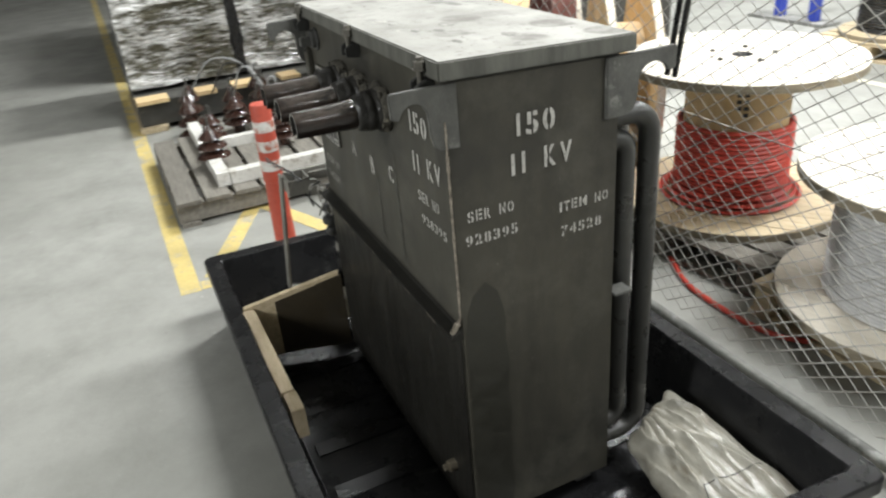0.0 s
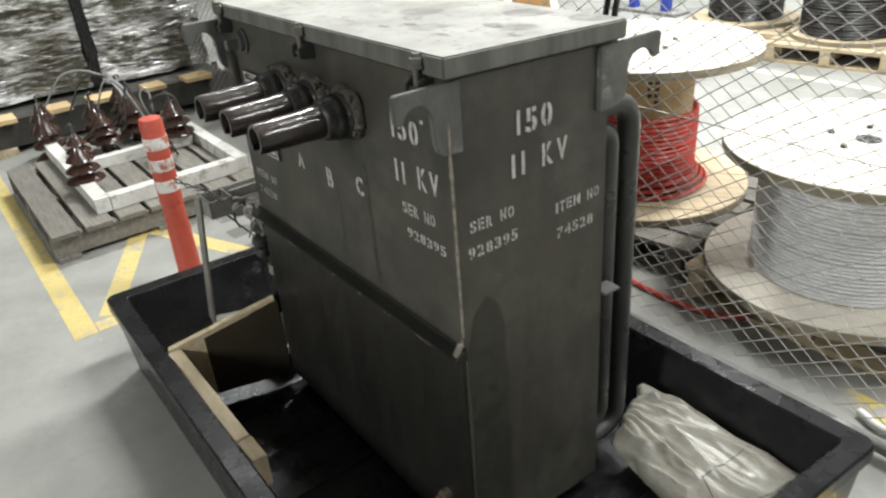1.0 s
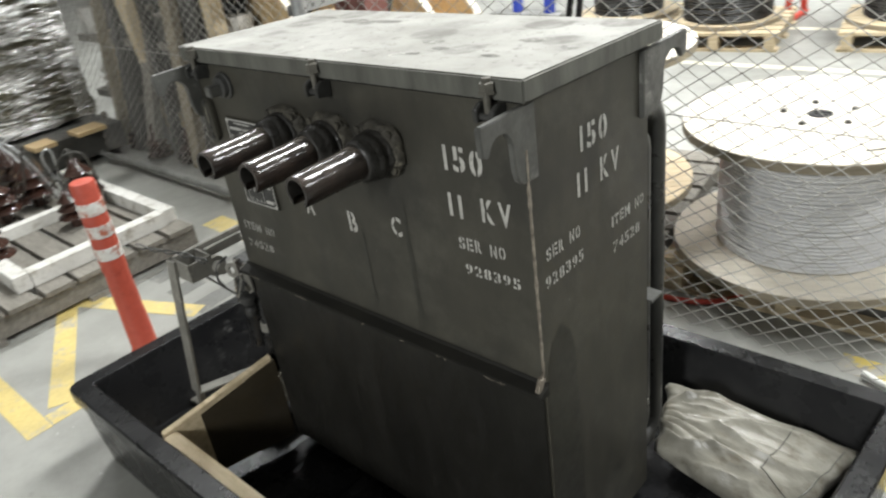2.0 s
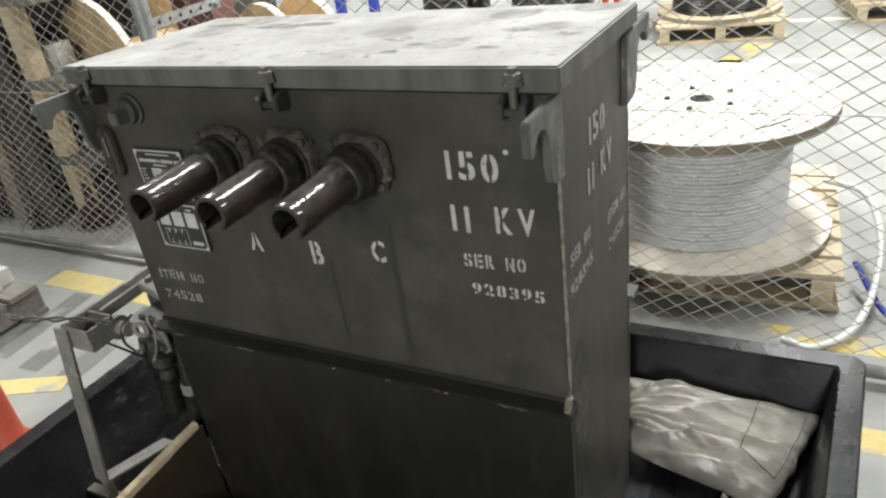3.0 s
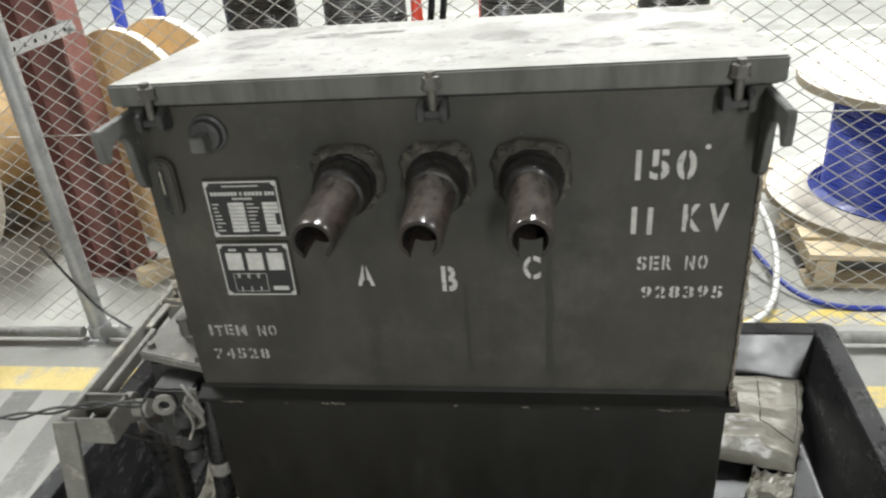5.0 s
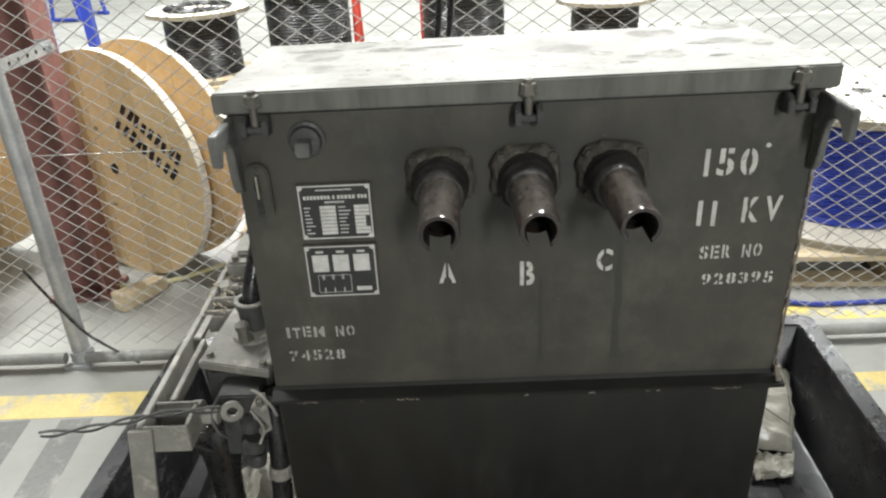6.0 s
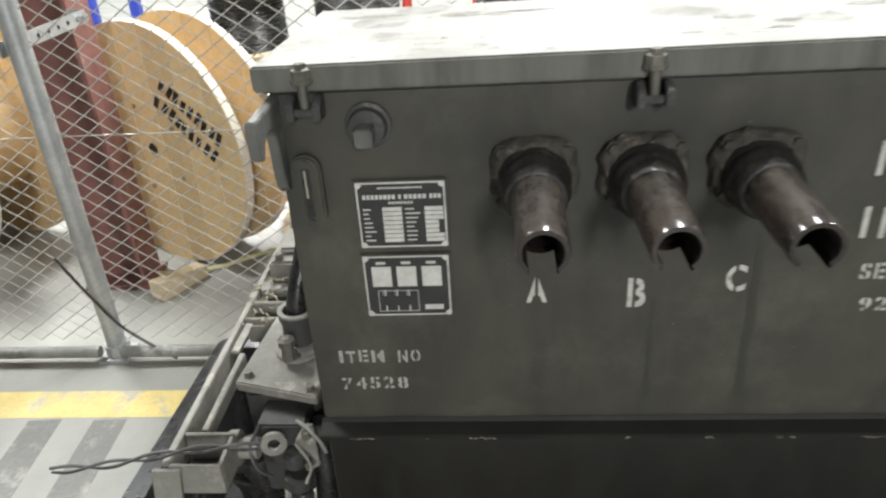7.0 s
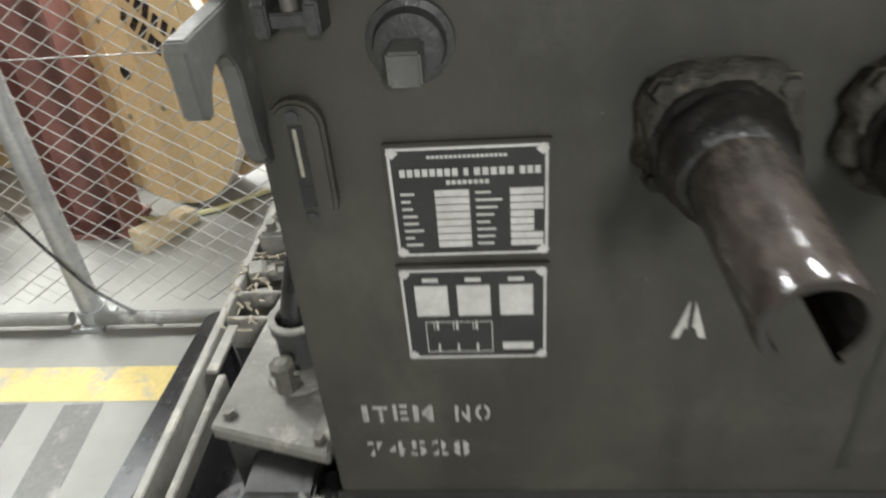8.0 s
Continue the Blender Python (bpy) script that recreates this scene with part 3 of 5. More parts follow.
for x0, x1 in ((-7.0, -2.07), (-1.99, 1.71), (1.79, 4.86)):
    bm = bmesh.new()
    rod(bm, (x0, -0.045, 0.045), (x1, -0.045, 0.045), 0.021, 12)
    part("bottom_rail", bm, M_DIRTYGALV, fence, smooth=True)
    bm = bmesh.new()
    rod(bm, (x0, 0, 0.817), (x1, 0, 0.817), 0.002, 6)
    part("tension_wire", bm, M_WIRE, fence)
bm = bmesh.new()
box(bm, -2.075, -2.070, -0.03, 0.475, 1.065, 1.11)
box(bm, -2.133, -2.0755, 0.468, 0.474, 1.065, 1.11)
strap = part("perforated_strap", bm, M_GALV, fence, "perforated galvanised strap tying the post to the column")
for k in range(7):
    bm = bmesh.new()
    rod(bm, (-2.0697, 0.05 + 0.06 * k, 1.0875), (-2.0690, 0.05 + 0.06 * k, 1.0875), 0.008, 10)
    part("strap_hole", bm, M_BLACK, strap)
bm = bmesh.new()
bolt(bm, (-2.07, 0.44, 1.0875), (1, 0, 0), 0.014, 0.02)
part("strap_bolt", bm, M_GALV, strap)

# ---- steel column ----
col = thing("steel_column", (-2.245, 1.69, 0), "red oxide painted steel column with chipped paint on the floor", "column")
part("web", boxed(-0.099, 0.099, -0.005, 0.005, 0.021, 6.9), M_REDSTEEL, col)
part("flange", boxed(-0.115, -0.1, -0.075, 0.075, 0.021, 6.9), M_REDSTEEL, col)
part("flange", boxed(0.1, 0.115, -0.075, 0.075, 0.021, 6.9), M_REDSTEEL, col)
part("base_plate", boxed(-0.135, 0.135, -0.1, 0.1, 0.0, 0.02), M_REDSTEEL, col, bevel=0.003)


# ---- pallets ----
def pallet(x, y, sx, sy, material, label, rz=0.0, name="pallet", low=0.0):
    root = thing(name, (x, y, 0), label, "pallet", "pallets", rz)
    n = 7
    for i in range(n):
        w = sy / n
        y0 = -sy / 2 + i * w + random.uniform(0.004, 0.014)
        part("top_slat", boxed(-sx / 2 + random.uniform(-0.006, 0.006), sx / 2, y0, y0 + w - 0.028, 0.118 - low, 0.14 - low), material, root, bevel=0.002)
    for cx in (-sx / 2 + 0.06, 0, sx / 2 - 0.06):
        part("bearer", boxed(cx - 0.035, cx + 0.035, -sy / 2 + 0.003, sy / 2 - 0.003, 0.022, 0.117 - low), material, root, bevel=0.003)
    for cy in (-sy / 2 + 0.06, 0, sy / 2 - 0.06):
        part("bottom_slat", boxed(-sx / 2, sx / 2, cy - 0.05, cy + 0.05, 0.0, 0.021), material, root, bevel=0.002)
    return root


# ---- cable drums ----
def flange_boards(root, R, z0, z1, material, n=7, rot=0.0):
    """A round drum end sawn from boards, with a bored centre left by short boards."""
    for i in range(n):
        a, b = -R + 2 * R * i / n + 0.0015, -R + 2 * R * (i + 1) / n - 0.0015
        pts = []
        steps = 10
        for k in range(steps + 1):
            v = a + (b - a) * k / steps
            pts.append((math.sqrt(max(R * R - v * v, 0.0004)), v))
        pts = pts + [(-u, v) for u, v in reversed(pts)]
        bm = bmesh.new()
        lift = random.uniform(-0.0015, 0.0015)
        prism(bm, pts, z0, z1 + lift, "z")
        bmesh.ops.transform(bm, matrix=Matrix.Rotation(rot, 4, "Z"), verts=bm.verts)
        part("flange_board", bm, material, root)


def winding(r, z0, z1, cable, seg=56, bulge=0.0):
    bm = bmesh.new()
    n = max(2, int((z1 - z0) / (2 * cable)))
    for i in range(n):
        z = z0 + (i + 0.5) * (z1 - z0) / n
        rr = r + bulge * math.sin(math.pi * i / n) + random.uniform(-0.12, 0.12) * cable
        tilt, ph = random.uniform(-0.35, 0.35) * cable, random.uniform(0, 6.28)
        rings = []
        for k in range(seg):
            t = 2 * math.pi * k / seg
            c = Vector((math.cos(t), math.sin(t), 0))
            zz = z + tilt * math.sin(t + ph)
            rings.append([bm.verts.new(c * (rr + cable * du) + Vector((0, 0, zz + cable * dv)))
                          for du, dv in ((-0.6, 1.0), (0.45, 0.86), (1.0, 0.0), (0.45, -0.86), (-0.6, -1.0))])
        for k in range(seg):
            p, q = rings[k], rings[(k + 1) % seg]
            for j in range(4):
                bm.faces.new((p[j], p[j + 1], q[j + 1], q[j]))
    bmesh.ops.recalc_face_normals(bm, faces=bm.faces)
    return bm


def drum(x, y, z, R, width, core, wound, fill, cable, cable_mat, board_mat, label, rz=0.0, top_mat=None, name="cable_drum", thick=0.035, foot=None):
    """A drum lying on one end: two board flanges, a core and the cable wound up to fill of its height."""
    root = thing(name, (x, y, z), label, "cable drum", "cable drums", rz)
    flange_boards(root, foot or R, 0.0, thick, board_mat)
    flange_boards(root, R, width - thick, width, top_mat or board_mat, rot=0.9)
    for rr, z0 in ((foot or R, 0.0), (R, width - thick)):
        bm = bmesh.new()
        lathe(bm, [(rr - 0.004, z0 + 0.001), (rr + 0.0025, z0 + 0.001), (rr + 0.0025, z0 + thick - 0.003), (rr - 0.004, z0 + thick - 0.003)], 72, close=True)
        part("rim", bm, M_RIM, root, smooth=True)
    bm = bmesh.new()
    lathe(bm, [(core, thick), (core, width - thick)], 40)
    part("core", bm, M_PLY, root, smooth=True)
    z0, z1 = thick, thick + (width - 2 * thick) * fill
    tagged(part("cable_winding", winding(wound, z0, z1, cable), cable_mat, root, smooth=True), kind="stuff")
    bm = bmesh.new()
    lathe(bm, [(0.042, width + 0.001), (0.042, width + 0.003)], 20)
    part("spindle_hole", bm, M_BLACK, root)
    for k in range(5):
        t = k * 1.2566 + 0.4
        bm = bmesh.new()
        bolt(bm, (0.6 * core * math.cos(t), 0.6 * core * math.sin(t), width), (0, 0, 1), 0.010, 0.010)
        part("drum_bolt", bm, M_DARKSTEEL, root)
    bm = bmesh.new()
    for k in range(16):
        t = 2 * math.pi * (k + 0.3) / 16
        for rad in (R * 0.55, R * 0.86):
            q = Matrix.Translation((rad * math.cos(t), rad * math.sin(t), width + 0.0015)) @ Matrix.Rotation(t + 0.5, 4, "Z")
            box(bm, -0.008, 0.008, -0.0016, 0.0016, 0, 0.0025, q)
    tagged(part("nail_heads", bm, M_DARKSTEEL, root), kind="stuff")
    return root


LIGHTPAL = "pale new timber pallet under a cable drum"
pallet(-0.03, 1.91, 0.94, 0.96, M_TIMBER, LIGHTPAL, 3)
white = drum(-0.06, 1.775, 0.14, 0.455, 0.50, 0.2, 0.315, 0.99, 0.0072, M_GREYCABLE, M_PLYTOP,
             "wooden drum full of pale grey cable, bleached top, on a pallet", 20, M_PLYTOP, foot=0.475)
for a0, rad in ((0.4, 0.2), (0.9, 0.36)):
    bm = sweep(bmesh.new(), [(rad * math.cos(a0 + 0.12 * k), -rad * math.sin(a0 + 0.12 * k), 0.502) for k in range(4)], 0.004, 5)
    part("splintered_crack", bm, M_GREYWOOD, white)
pallet(-1.08, 1.92, 1.0, 1.0, M_GREYWOOD, "dark weathered pallet under a cable drum", 8)
red = drum(-1.10, 1.90, 0.14, 0.485, 0.655, 0.22, 0.24, 0.60, 0.010, M_RED, M_TIMBER,
           "wooden drum half full of red cable, bleached top, on pallet", 35, M_PLYTOP)
bm = bmesh.new()
for k in range(3):
    rk, zk = 0.258 + 0.021 * k, 0.086 - 0.02 * k
    lathe(bm, [(rk - 0.011, zk), (rk, zk + 0.011), (rk + 0.011, zk), (rk, zk - 0.010)], 44, close=True)
part("slack_coil", bm, M_RED, red, "slack turns of red cable", smooth=True)
bm = bmesh.new()
for row, count in ((0, 4), (1, 3)):
    for k in range(count):
        t = -1.25 - 0.13 * row
        m = Matrix.Rotation(t, 4, "Z") @ Matrix.Translation((0.2215, 0, 0.54 - 0.028 * k)) @ Matrix.Rotation(radians(90), 4, "Y")
        box(bm, -0.008, 0.008, -0.010, 0.010, 0, 0.001, m)
part("core_marking", bm, M_BLACK, red)
pallet(1.21, 1.95, 1.0, 1.0, M_TIMBER, LIGHTPAL, -4)
drum(1.17, 1.98, 0.14, 0.46, 0.535, 0.2, 0.295, 0.99, 0.0062, M_BLUE, M_PLYTOP,
     "wooden drum wound with blue cable, bleached top, on a pallet", 50, M_PLYTOP, foot=0.515)
bm = bmesh.new()
for k in range(3):
    lathe(bm, [(0.31 + 0.016 * k, 0.0), (0.319 + 0.016 * k, 0.009), (0.31 + 0.016 * k, 0.018), (0.301 + 0.016 * k, 0.009)], 44, close=True)
bmesh.ops.translate(bm, verts=bm.verts, vec=(0, 0, 0.036))
blue_drum = [o for o in bpy.data.objects if o.name.startswith("cable_drum") and o.parent is None][-1]
part("slack_coil", bm, M_BLUE, blue_drum, "slack turns of blue cable", smooth=True)

bm = sweep(bmesh.new(), [(0.30, 1.23, 0.02), (0.40, 1.21, 0.02), (0.52, 1.35, 0.05), (0.57, 1.62, 0.16), (0.52, 1.90, 0.24), (0.38, 2.10, 0.20)], 0.012, 10, 6)
tagged(part("white_conduit", bm, M_WHITEHOSE, smooth=True), "white plastic conduit curving round a cable drum on the floor", "conduit")
bm = sweep(bmesh.new(), [(0.50, 1.64, 0.10), (0.60, 1.44, 0.03), (0.74, 1.34, 0.012), (0.98, 1.33, 0.012), (1.5, 1.36, 0.012), (1.9, 1.5, 0.012)], 0.010, 8, 6)
tagged(part("blue_cable_tail", bm, M_BLUE, smooth=True), "loose blue cable end lying on the floor", "cable")
bm = sweep(bmesh.new(), [(-0.95, 1.45, 0.012), (-0.75, 1.36, 0.012), (-0.52, 1.34, 0.012), (-0.3, 1.37, 0.012), (-0.15, 1.5, 0.012)], 0.011, 8, 6)
tagged(part("red_cable_tail", bm, M_RED, smooth=True), "loose red cable end lying on the floor", "cable")
bm = sweep(bmesh.new(), [(-2.3, 1.72, 0.012), (-2.02, 1.70, 0.012), (-1.84, 1.76, 0.012), (-1.6, 1.92, 0.012), (-1.2, 2.0, 0.012)], 0.010, 8, 6)
tagged(part("earth_cable", bm, M_YELHOSE, smooth=True), "yellow and green earth cable lying on the floor", "cable")
bm = sweep(bmesh.new(), [(-2.118, 1.10, 0.42), (-2.04, 1.10, 0.272), (-1.965, 1.10, 0.15), (-1.86, 1.10, 0.058), (-1.80, 1.10, 0.012)], 0.005, 6, 5)
tagged(part("black_lead", bm, M_BLACK, smooth=True), "thin black lead hanging off the fence to the floor", "cable")
bm = bmesh.new()
for dx in (0.0, 0.035):
    sweep(bm, [(-0.68 + dx, 1.13, 0.93), (-0.65 + dx, 1.12, 1.05), (-0.62 + dx, 1.12, 1.3), (-0.64 + dx, 1.12, 1.7), (-0.62 + dx, 1.125, 2.1)], 0.010, 8, 5)
tagged(part("hanging_cable", bm, M_BLACK, smooth=True), "two black cables hanging down the chain-link fence", "cable")


def standing_drum(x, y, R, width, heading, label, marked):
    """A drum standing on its rims, axis level."""
    root = thing("cable_drum", (x, y, R), label, "cable drum", "cable drums", 0)
    root.matrix_world = Matrix.Translation((x, y, R)) @ Matrix.Rotation(radians(heading), 4, "Z") @ Matrix.Rotation(radians(90), 4, "Y") @ Matrix.Rotation(radians(90), 4, "Z")
    flange_boards(root, R, 0.0, 0.04, M_PLY, 7, 1.5708)
    flange_boards(root, R, width - 0.04, width, M_PLY, 7, 1.5708)
    bm = bmesh.new()
    lathe(bm, [(R * 0.55, 0.04), (R * 0.55, width - 0.04)], 32)
    part("core", bm, M_PLY, root, smooth=True)
    for z0 in (0.0, width - 0.04):
        bm = bmesh.new()
        lathe(bm, [(R - 0.004, z0 + 0.002), (R + 0.003, z0 + 0.002), (R + 0.003, z0 + 0.038), (R - 0.004, z0 + 0.038)], 72, close=True)
        part("rim", bm, M_PLYTOP, root, smooth=True)
    bm = bmesh.new()
    lathe(bm, [(0.026, -0.003), (0.026, -0.001)], 7)
    part("spindle_hole", bm, M_BLACK, root)
    for k in range(5):
        bm = bmesh.new()
        bolt(bm, (0.36 * R * math.cos(1.2566 * k), 0.36 * R * math.sin(1.2566 * k), 0.0), (0, 0, -1), 0.009, 0.006)
        part("drum_bolt", bm, M_RIM, root)
    if marked:
        bm = bmesh.new()
        for row in range(2):
            for k in range(9):
                box(bm, 0, 0.024, 0, 0.047 + 0.006 * (k % 3), -0.003, -0.001,
                    Matrix.Rotation(0.62, 4, "Z") @ Matrix.Translation((0.03 - 0.04 * k, 0.285 - 0.085 * row, 0)) @ Matrix.Rotation(random.uniform(-0.2, 0.2), 4, "Z"))
        part("stencil_marking", bm, M_BLACK, root, "black stencilled marking, not readable")
    return root


standing_drum(-2.075, 1.86, 0.51, 0.26, 62, "pale pine cable drum standing on its rims, black stencilled", True)
standing_drum(-3.15, 1.75, 0.55, 0.5, 72, "empty pale pine cable drum standing on its rims", False)
bm = bmesh.new()
prism(bm, [(0, 0), (0.24, 0), (0.24, 0.05), (0.0, 0.085)], -0.035, 0.035, "y")
tagged(part("wooden_chock", bm, M_TIMBER, bevel=0.004), "pale timber chock on the floor under a standing drum", "chock").matrix_world = pose(-2.035, 1.50, 0, 0, 0, 62)

# far drums and stands
for dx, dy, tall, wound, r_end in ((-2.68, 5.2, 0.56, 0.29, 0.42), (-1.75, 5.1, 0.75, 0.33, 0.40), (-0.47, 5.35, 0.70, 0.34, 0.46), (0.85, 5.9, 0.4, 0.30, 0.45)):
    pallet(dx, dy, 0.92, 0.92, M_TIMBER, "pale timber pallet under a black cable drum", 10)
    far = drum(dx, dy, 0.14, r_end, tall, 0.2, wound, 0.99, 0.011, M_BLACKCABLE, M_TIMBER, "wooden drum wound with black cable on a pallet", 15, M_PLYTOP)
    if tall < 0.6:
        bm = bmesh.new()
        for k in range(5):
            lathe(bm, [(0.16 + 0.025 * k, tall + 0.012), (0.172 + 0.025 * k, tall + 0.024), (0.184 + 0.025 * k, tall + 0.012), (0.172 + 0.025 * k, tall + 0.002)], 30, close=True)
        part("loose_coil", bm, M_BLACKCABLE, far, "loose coil of black cable on the drum's top", smooth=True)


def drum_stand(x, y, material, h, label, rz=0):
    root = thing("drum_stand", (x, y, 0), label, "stand", "drum stands", rz)
    for s in (-1, 1):
        for e in (-1, 1):
            bm = bmesh.new()
            rod(bm, (s * 0.3, e * 0.22, 0), (s * 0.3, e * 0.03, h), 0.028, 10)
            part("leg", bm, material, root, smooth=True)
        bm = bmesh.new()
        rod(bm, (s * 0.3, -0.26, 0.03), (s * 0.3, 0.26, 0.03), 0.025, 10)
        part("foot", bm, material, root, smooth=True)
    bm = bmesh.new()
    rod(bm, (-0.34, 0, h), (0.34, 0, h), 0.028, 10)
    part("spindle", bm, material, root, smooth=True)
    return root


drum_stand(-1.12, 5.7, M_REDPAINT, 0.9, "bright red steel drum stand with splayed legs")
frame_root = thing("blue_post_frame", (-4.0, 5.6, 0), "two blue steel posts on a grey base plate", "stand")
for px in (-0.2, 0.2):
    part("post", boxed(px - 0.04, px + 0.04, -0.04, 0.04, 0.03, 1.6), M_BLUESTEEL, frame_root, bevel=0.006)
part("base_plate", boxed(-0.5, 0.4, -0.12, 0.12, 0.0, 0.029), M_DIRTYGALV, frame_root, bevel=0.004)
drum_stand(-5.9, 9.8, M_BLUESTEEL, 1.3, "blue painted steel drum stand with splayed legs", 80)


# ---- spill tray ----
TX0, TX1, TY0, TY1, TZ, RIM = -1.520, 0.478, -0.41, 0.815, 0.30, 0.062


def ring_loft(bm, loops):
    """Joins rectangular rings with rounded corners, given as x0, x1, y0, y1, z, corner radius."""
    rings = []
    for x0, x1, y0, y1, z, r in loops:
        pts = []
        for cx, cy, a0 in ((x1 - r, y1 - r, 0), (x0 + r, y1 - r, 90), (x0 + r, y0 + r, 180), (x1 - r, y0 + r, 270)):
            for k in range(5):
                a = radians(a0 + 22.5 * k)
                pts.append(bm.verts.new((cx + r * math.cos(a), cy + r * math.sin(a), z)))
        rings.append(pts)
    n = len(rings[0])
    for p, q in zip(rings, rings[1:]):
        for i in range(n):
            bm.faces.new((p[i], p[(i + 1) % n], q[(i + 1) % n], q[i]))
    bm.faces.new(rings[-1])
    bmesh.ops.recalc_face_normals(bm, faces=bm.faces)


tray = thing("spill_tray", ((TX0 + TX1) / 2, (TY0 + TY1) / 2, 0), "black plastic spill tray with a scuffed flat rim on the floor", "spill tray")
hx, hy = (TX1 - TX0) / 2, (TY1 - TY0) / 2
bm = bmesh.new()
ring_loft(bm, [(-hx + d, hx - d, -hy + d, hy - d, z, r) for d, z, r in (
    (0.030, 0.0, 0.03), (0.012, TZ - 0.045, 0.03), (0.0, TZ - 0.043, 0.035), (0.0, TZ - 0.006, 0.035), (0.005, TZ, 0.032),
    (RIM - 0.006, TZ, 0.012), (RIM, TZ - 0.006, 0.010), (RIM + 0.035, 0.062, 0.02), (RIM + 0.042, 0.055, 0.02))])
for v in bm.verts:
    v.co.x += 0.045 * v.co.y
body = part("tray_body", bm, M_TRAY, tray, smooth=True)
bm = bmesh.new()
for k in range(9):
    x = -hx + 0.2 + k * (2 * hx - 0.4) / 8
    box(bm, x - 0.03, x + 0.03, -hy + 0.13, hy - 0.13, 0.0565, 0.060)
part("floor_ribs", bm, M_TRAY, tray, bevel=0.003)

# ---- transformer ----
W, D, ZB, ZT = 0.962, 0.408, 0.10, 1.252
tr = thing("transformer", (0, 0, 0.066), "dark olive steel transformer with white stencilled numbers in a spill tray", "transformer")
tr_shift = Matrix.Translation((0, 0, -0.066))


def tpart(name, bm, material, parent=tr, label="", smooth=False, bevel=0.0):
    """A part of the transformer given in room coordinates."""
    bmesh.ops.transform(bm, matrix=tr_shift, verts=bm.verts)
    return part(name, bm, material, parent, label, smooth, bevel)


bm = bmesh.new()
for v in box(bm, -W, 0, 0, D, ZB, ZT):
    v.co.z -= 0.014 * (v.co.y > 0.2 and v.co.z > 1)
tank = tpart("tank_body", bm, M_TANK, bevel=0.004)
for y0 in (0.04, D - 0.09):
    tpart("skid", boxed(-W + 0.02, -0.02, y0, y0 + 0.05, 0.066, ZB - 0.001), M_DARKCAST, bevel=0.003)
# sheet laid over the lower front; its dark colour includes the ledge's shade
bm = bmesh.new()
box(bm, -W + 0.003, -0.003, -0.003, 0.001, ZB + 0.004, 0.679)
tpart("lower_front_plate", bm, M_OILPLATE_SHADE, label="lower front plate, darkened for oil and the ledge's shade", bevel=0.001)
# ledge that runs round the front at mid height
bm = bmesh.new()
prism(bm, [(-0.0005, 0.709), (-0.006, 0.702), (-0.028, 0.694), (-0.031, 0.692), (-0.031, 0.685), (-0.0005, 0.680)], -W - 0.004, 0.012, "x")
ledge = tpart("ledge", bm, M_OILY, label="oily black ledge with rust spots", bevel=0.001)
bm = bmesh.new()
for k in range(420):
    x = -W + W * (k + random.random()) / 420
    s = 0.0006 + 0.0016 * random.random() ** 2
    if noise.noise(Vector((x * 15, 3, 1))) + 0.5 * noise.noise(Vector((x * 70, 1, 4))) > 0.22:
        z = 0.687 + random.random() * 0.004
        box(bm, x - s * 1.5, x + s * 1.5, -0.0318, -0.0305, z - s * 0.5, z + s * 0.5)
tagged(tpart("ledge_rust", bm, M_WELD, ledge), kind="stuff")
# ragged weld bead down the corner, where the upper front plate meets the end plate
bm = bmesh.new()
for k in range(110):
    z = 0.70 + 0.47 * k / 109
    s = 0.0015 + 0.0032 * abs(noise.noise(Vector((0, z * 45, 2)))) + (0.003 if z < 0.72 else 0)
    m = Matrix.Translation((0.001, -0.001 - (0.02 * (0.73 - z) / 0.03 if z < 0.73 else 0), z)) @ Matrix.Rotation(noise.noise(Vector((z * 60, 1, 1))), 4, "Z")
    box(bm, -s, s, -s, s, -0.0036, 0.0036, m)
tpart("weld_bead", bm, M_WELD, tank, "pale chipped weld bead")

# oil runs soaked into the paint
def oil_run(name, plane, u0, u1, z0, z1, seed):
    """A ragged-edged stain, rounded at the top, on the front ("y") or the end ("x") plate."""
    left, right = [], []
    for k in range(25):
        f = k / 24
        z = z0 + (z1 - z0) * f
        round_off = math.sqrt(max(0.0, 1 - max(0.0, (f - 0.8) / 0.2) ** 2))
        c, h = (u0 + u1) / 2, (u1 - u0) / 2 * round_off
        left.append((c - h + 0.006 * noise.noise(Vector((z * 17, seed, 0))), z))
        right.append((c + h + 0.010 * noise.noise(Vector((z * 13, seed, 5))), z))
    bm = bmesh.new()
    for row in range(24):
        q = [left[row], right[row], right[row + 1], left[row + 1]]
        vs = [bm.verts.new((u, -0.0009, z) if plane == "y" else (0.0009, u, z)) for u, z in q]
        bm.faces.new(vs)
    bmesh.ops.remove_doubles(bm, verts=bm.verts, dist=0.0001)
    return tpart(name, bm, M_STAIN, tank, "dark oil stain")


oil_run("oil_stain", "x", 0.012, 0.112, ZB + 0.03, 0.80, 3.0)
for run_x, run_w, run_z in ((-0.448, 0.008, 0.93), (-0.309, 0.011, 1.02)):
    oil_run("oil_stain", "y", run_x - run_w / 2, run_x + run_w / 2, 0.745, run_z, run_x * 40)

# lid with a turned-down lip, a little lower at the back
bm = bmesh.new()
vs = box(bm, -0.978, 0.014, -0.012, 0.438, ZT + 0.002, 1.292)
for v in vs:
    if v.co.z > 1.28:
        v.co.z -= 0.016 * (v.co.y > 0.2) + 0.004 * (v.co.x < -0.5)
    else:
        v.co.z -= 0.015 * (v.co.y > 0.2)
lid = tpart("lid", bm, M_LID, label="grey lid with dust and round oil stains", bevel=0.003)
bm = bmesh.new()
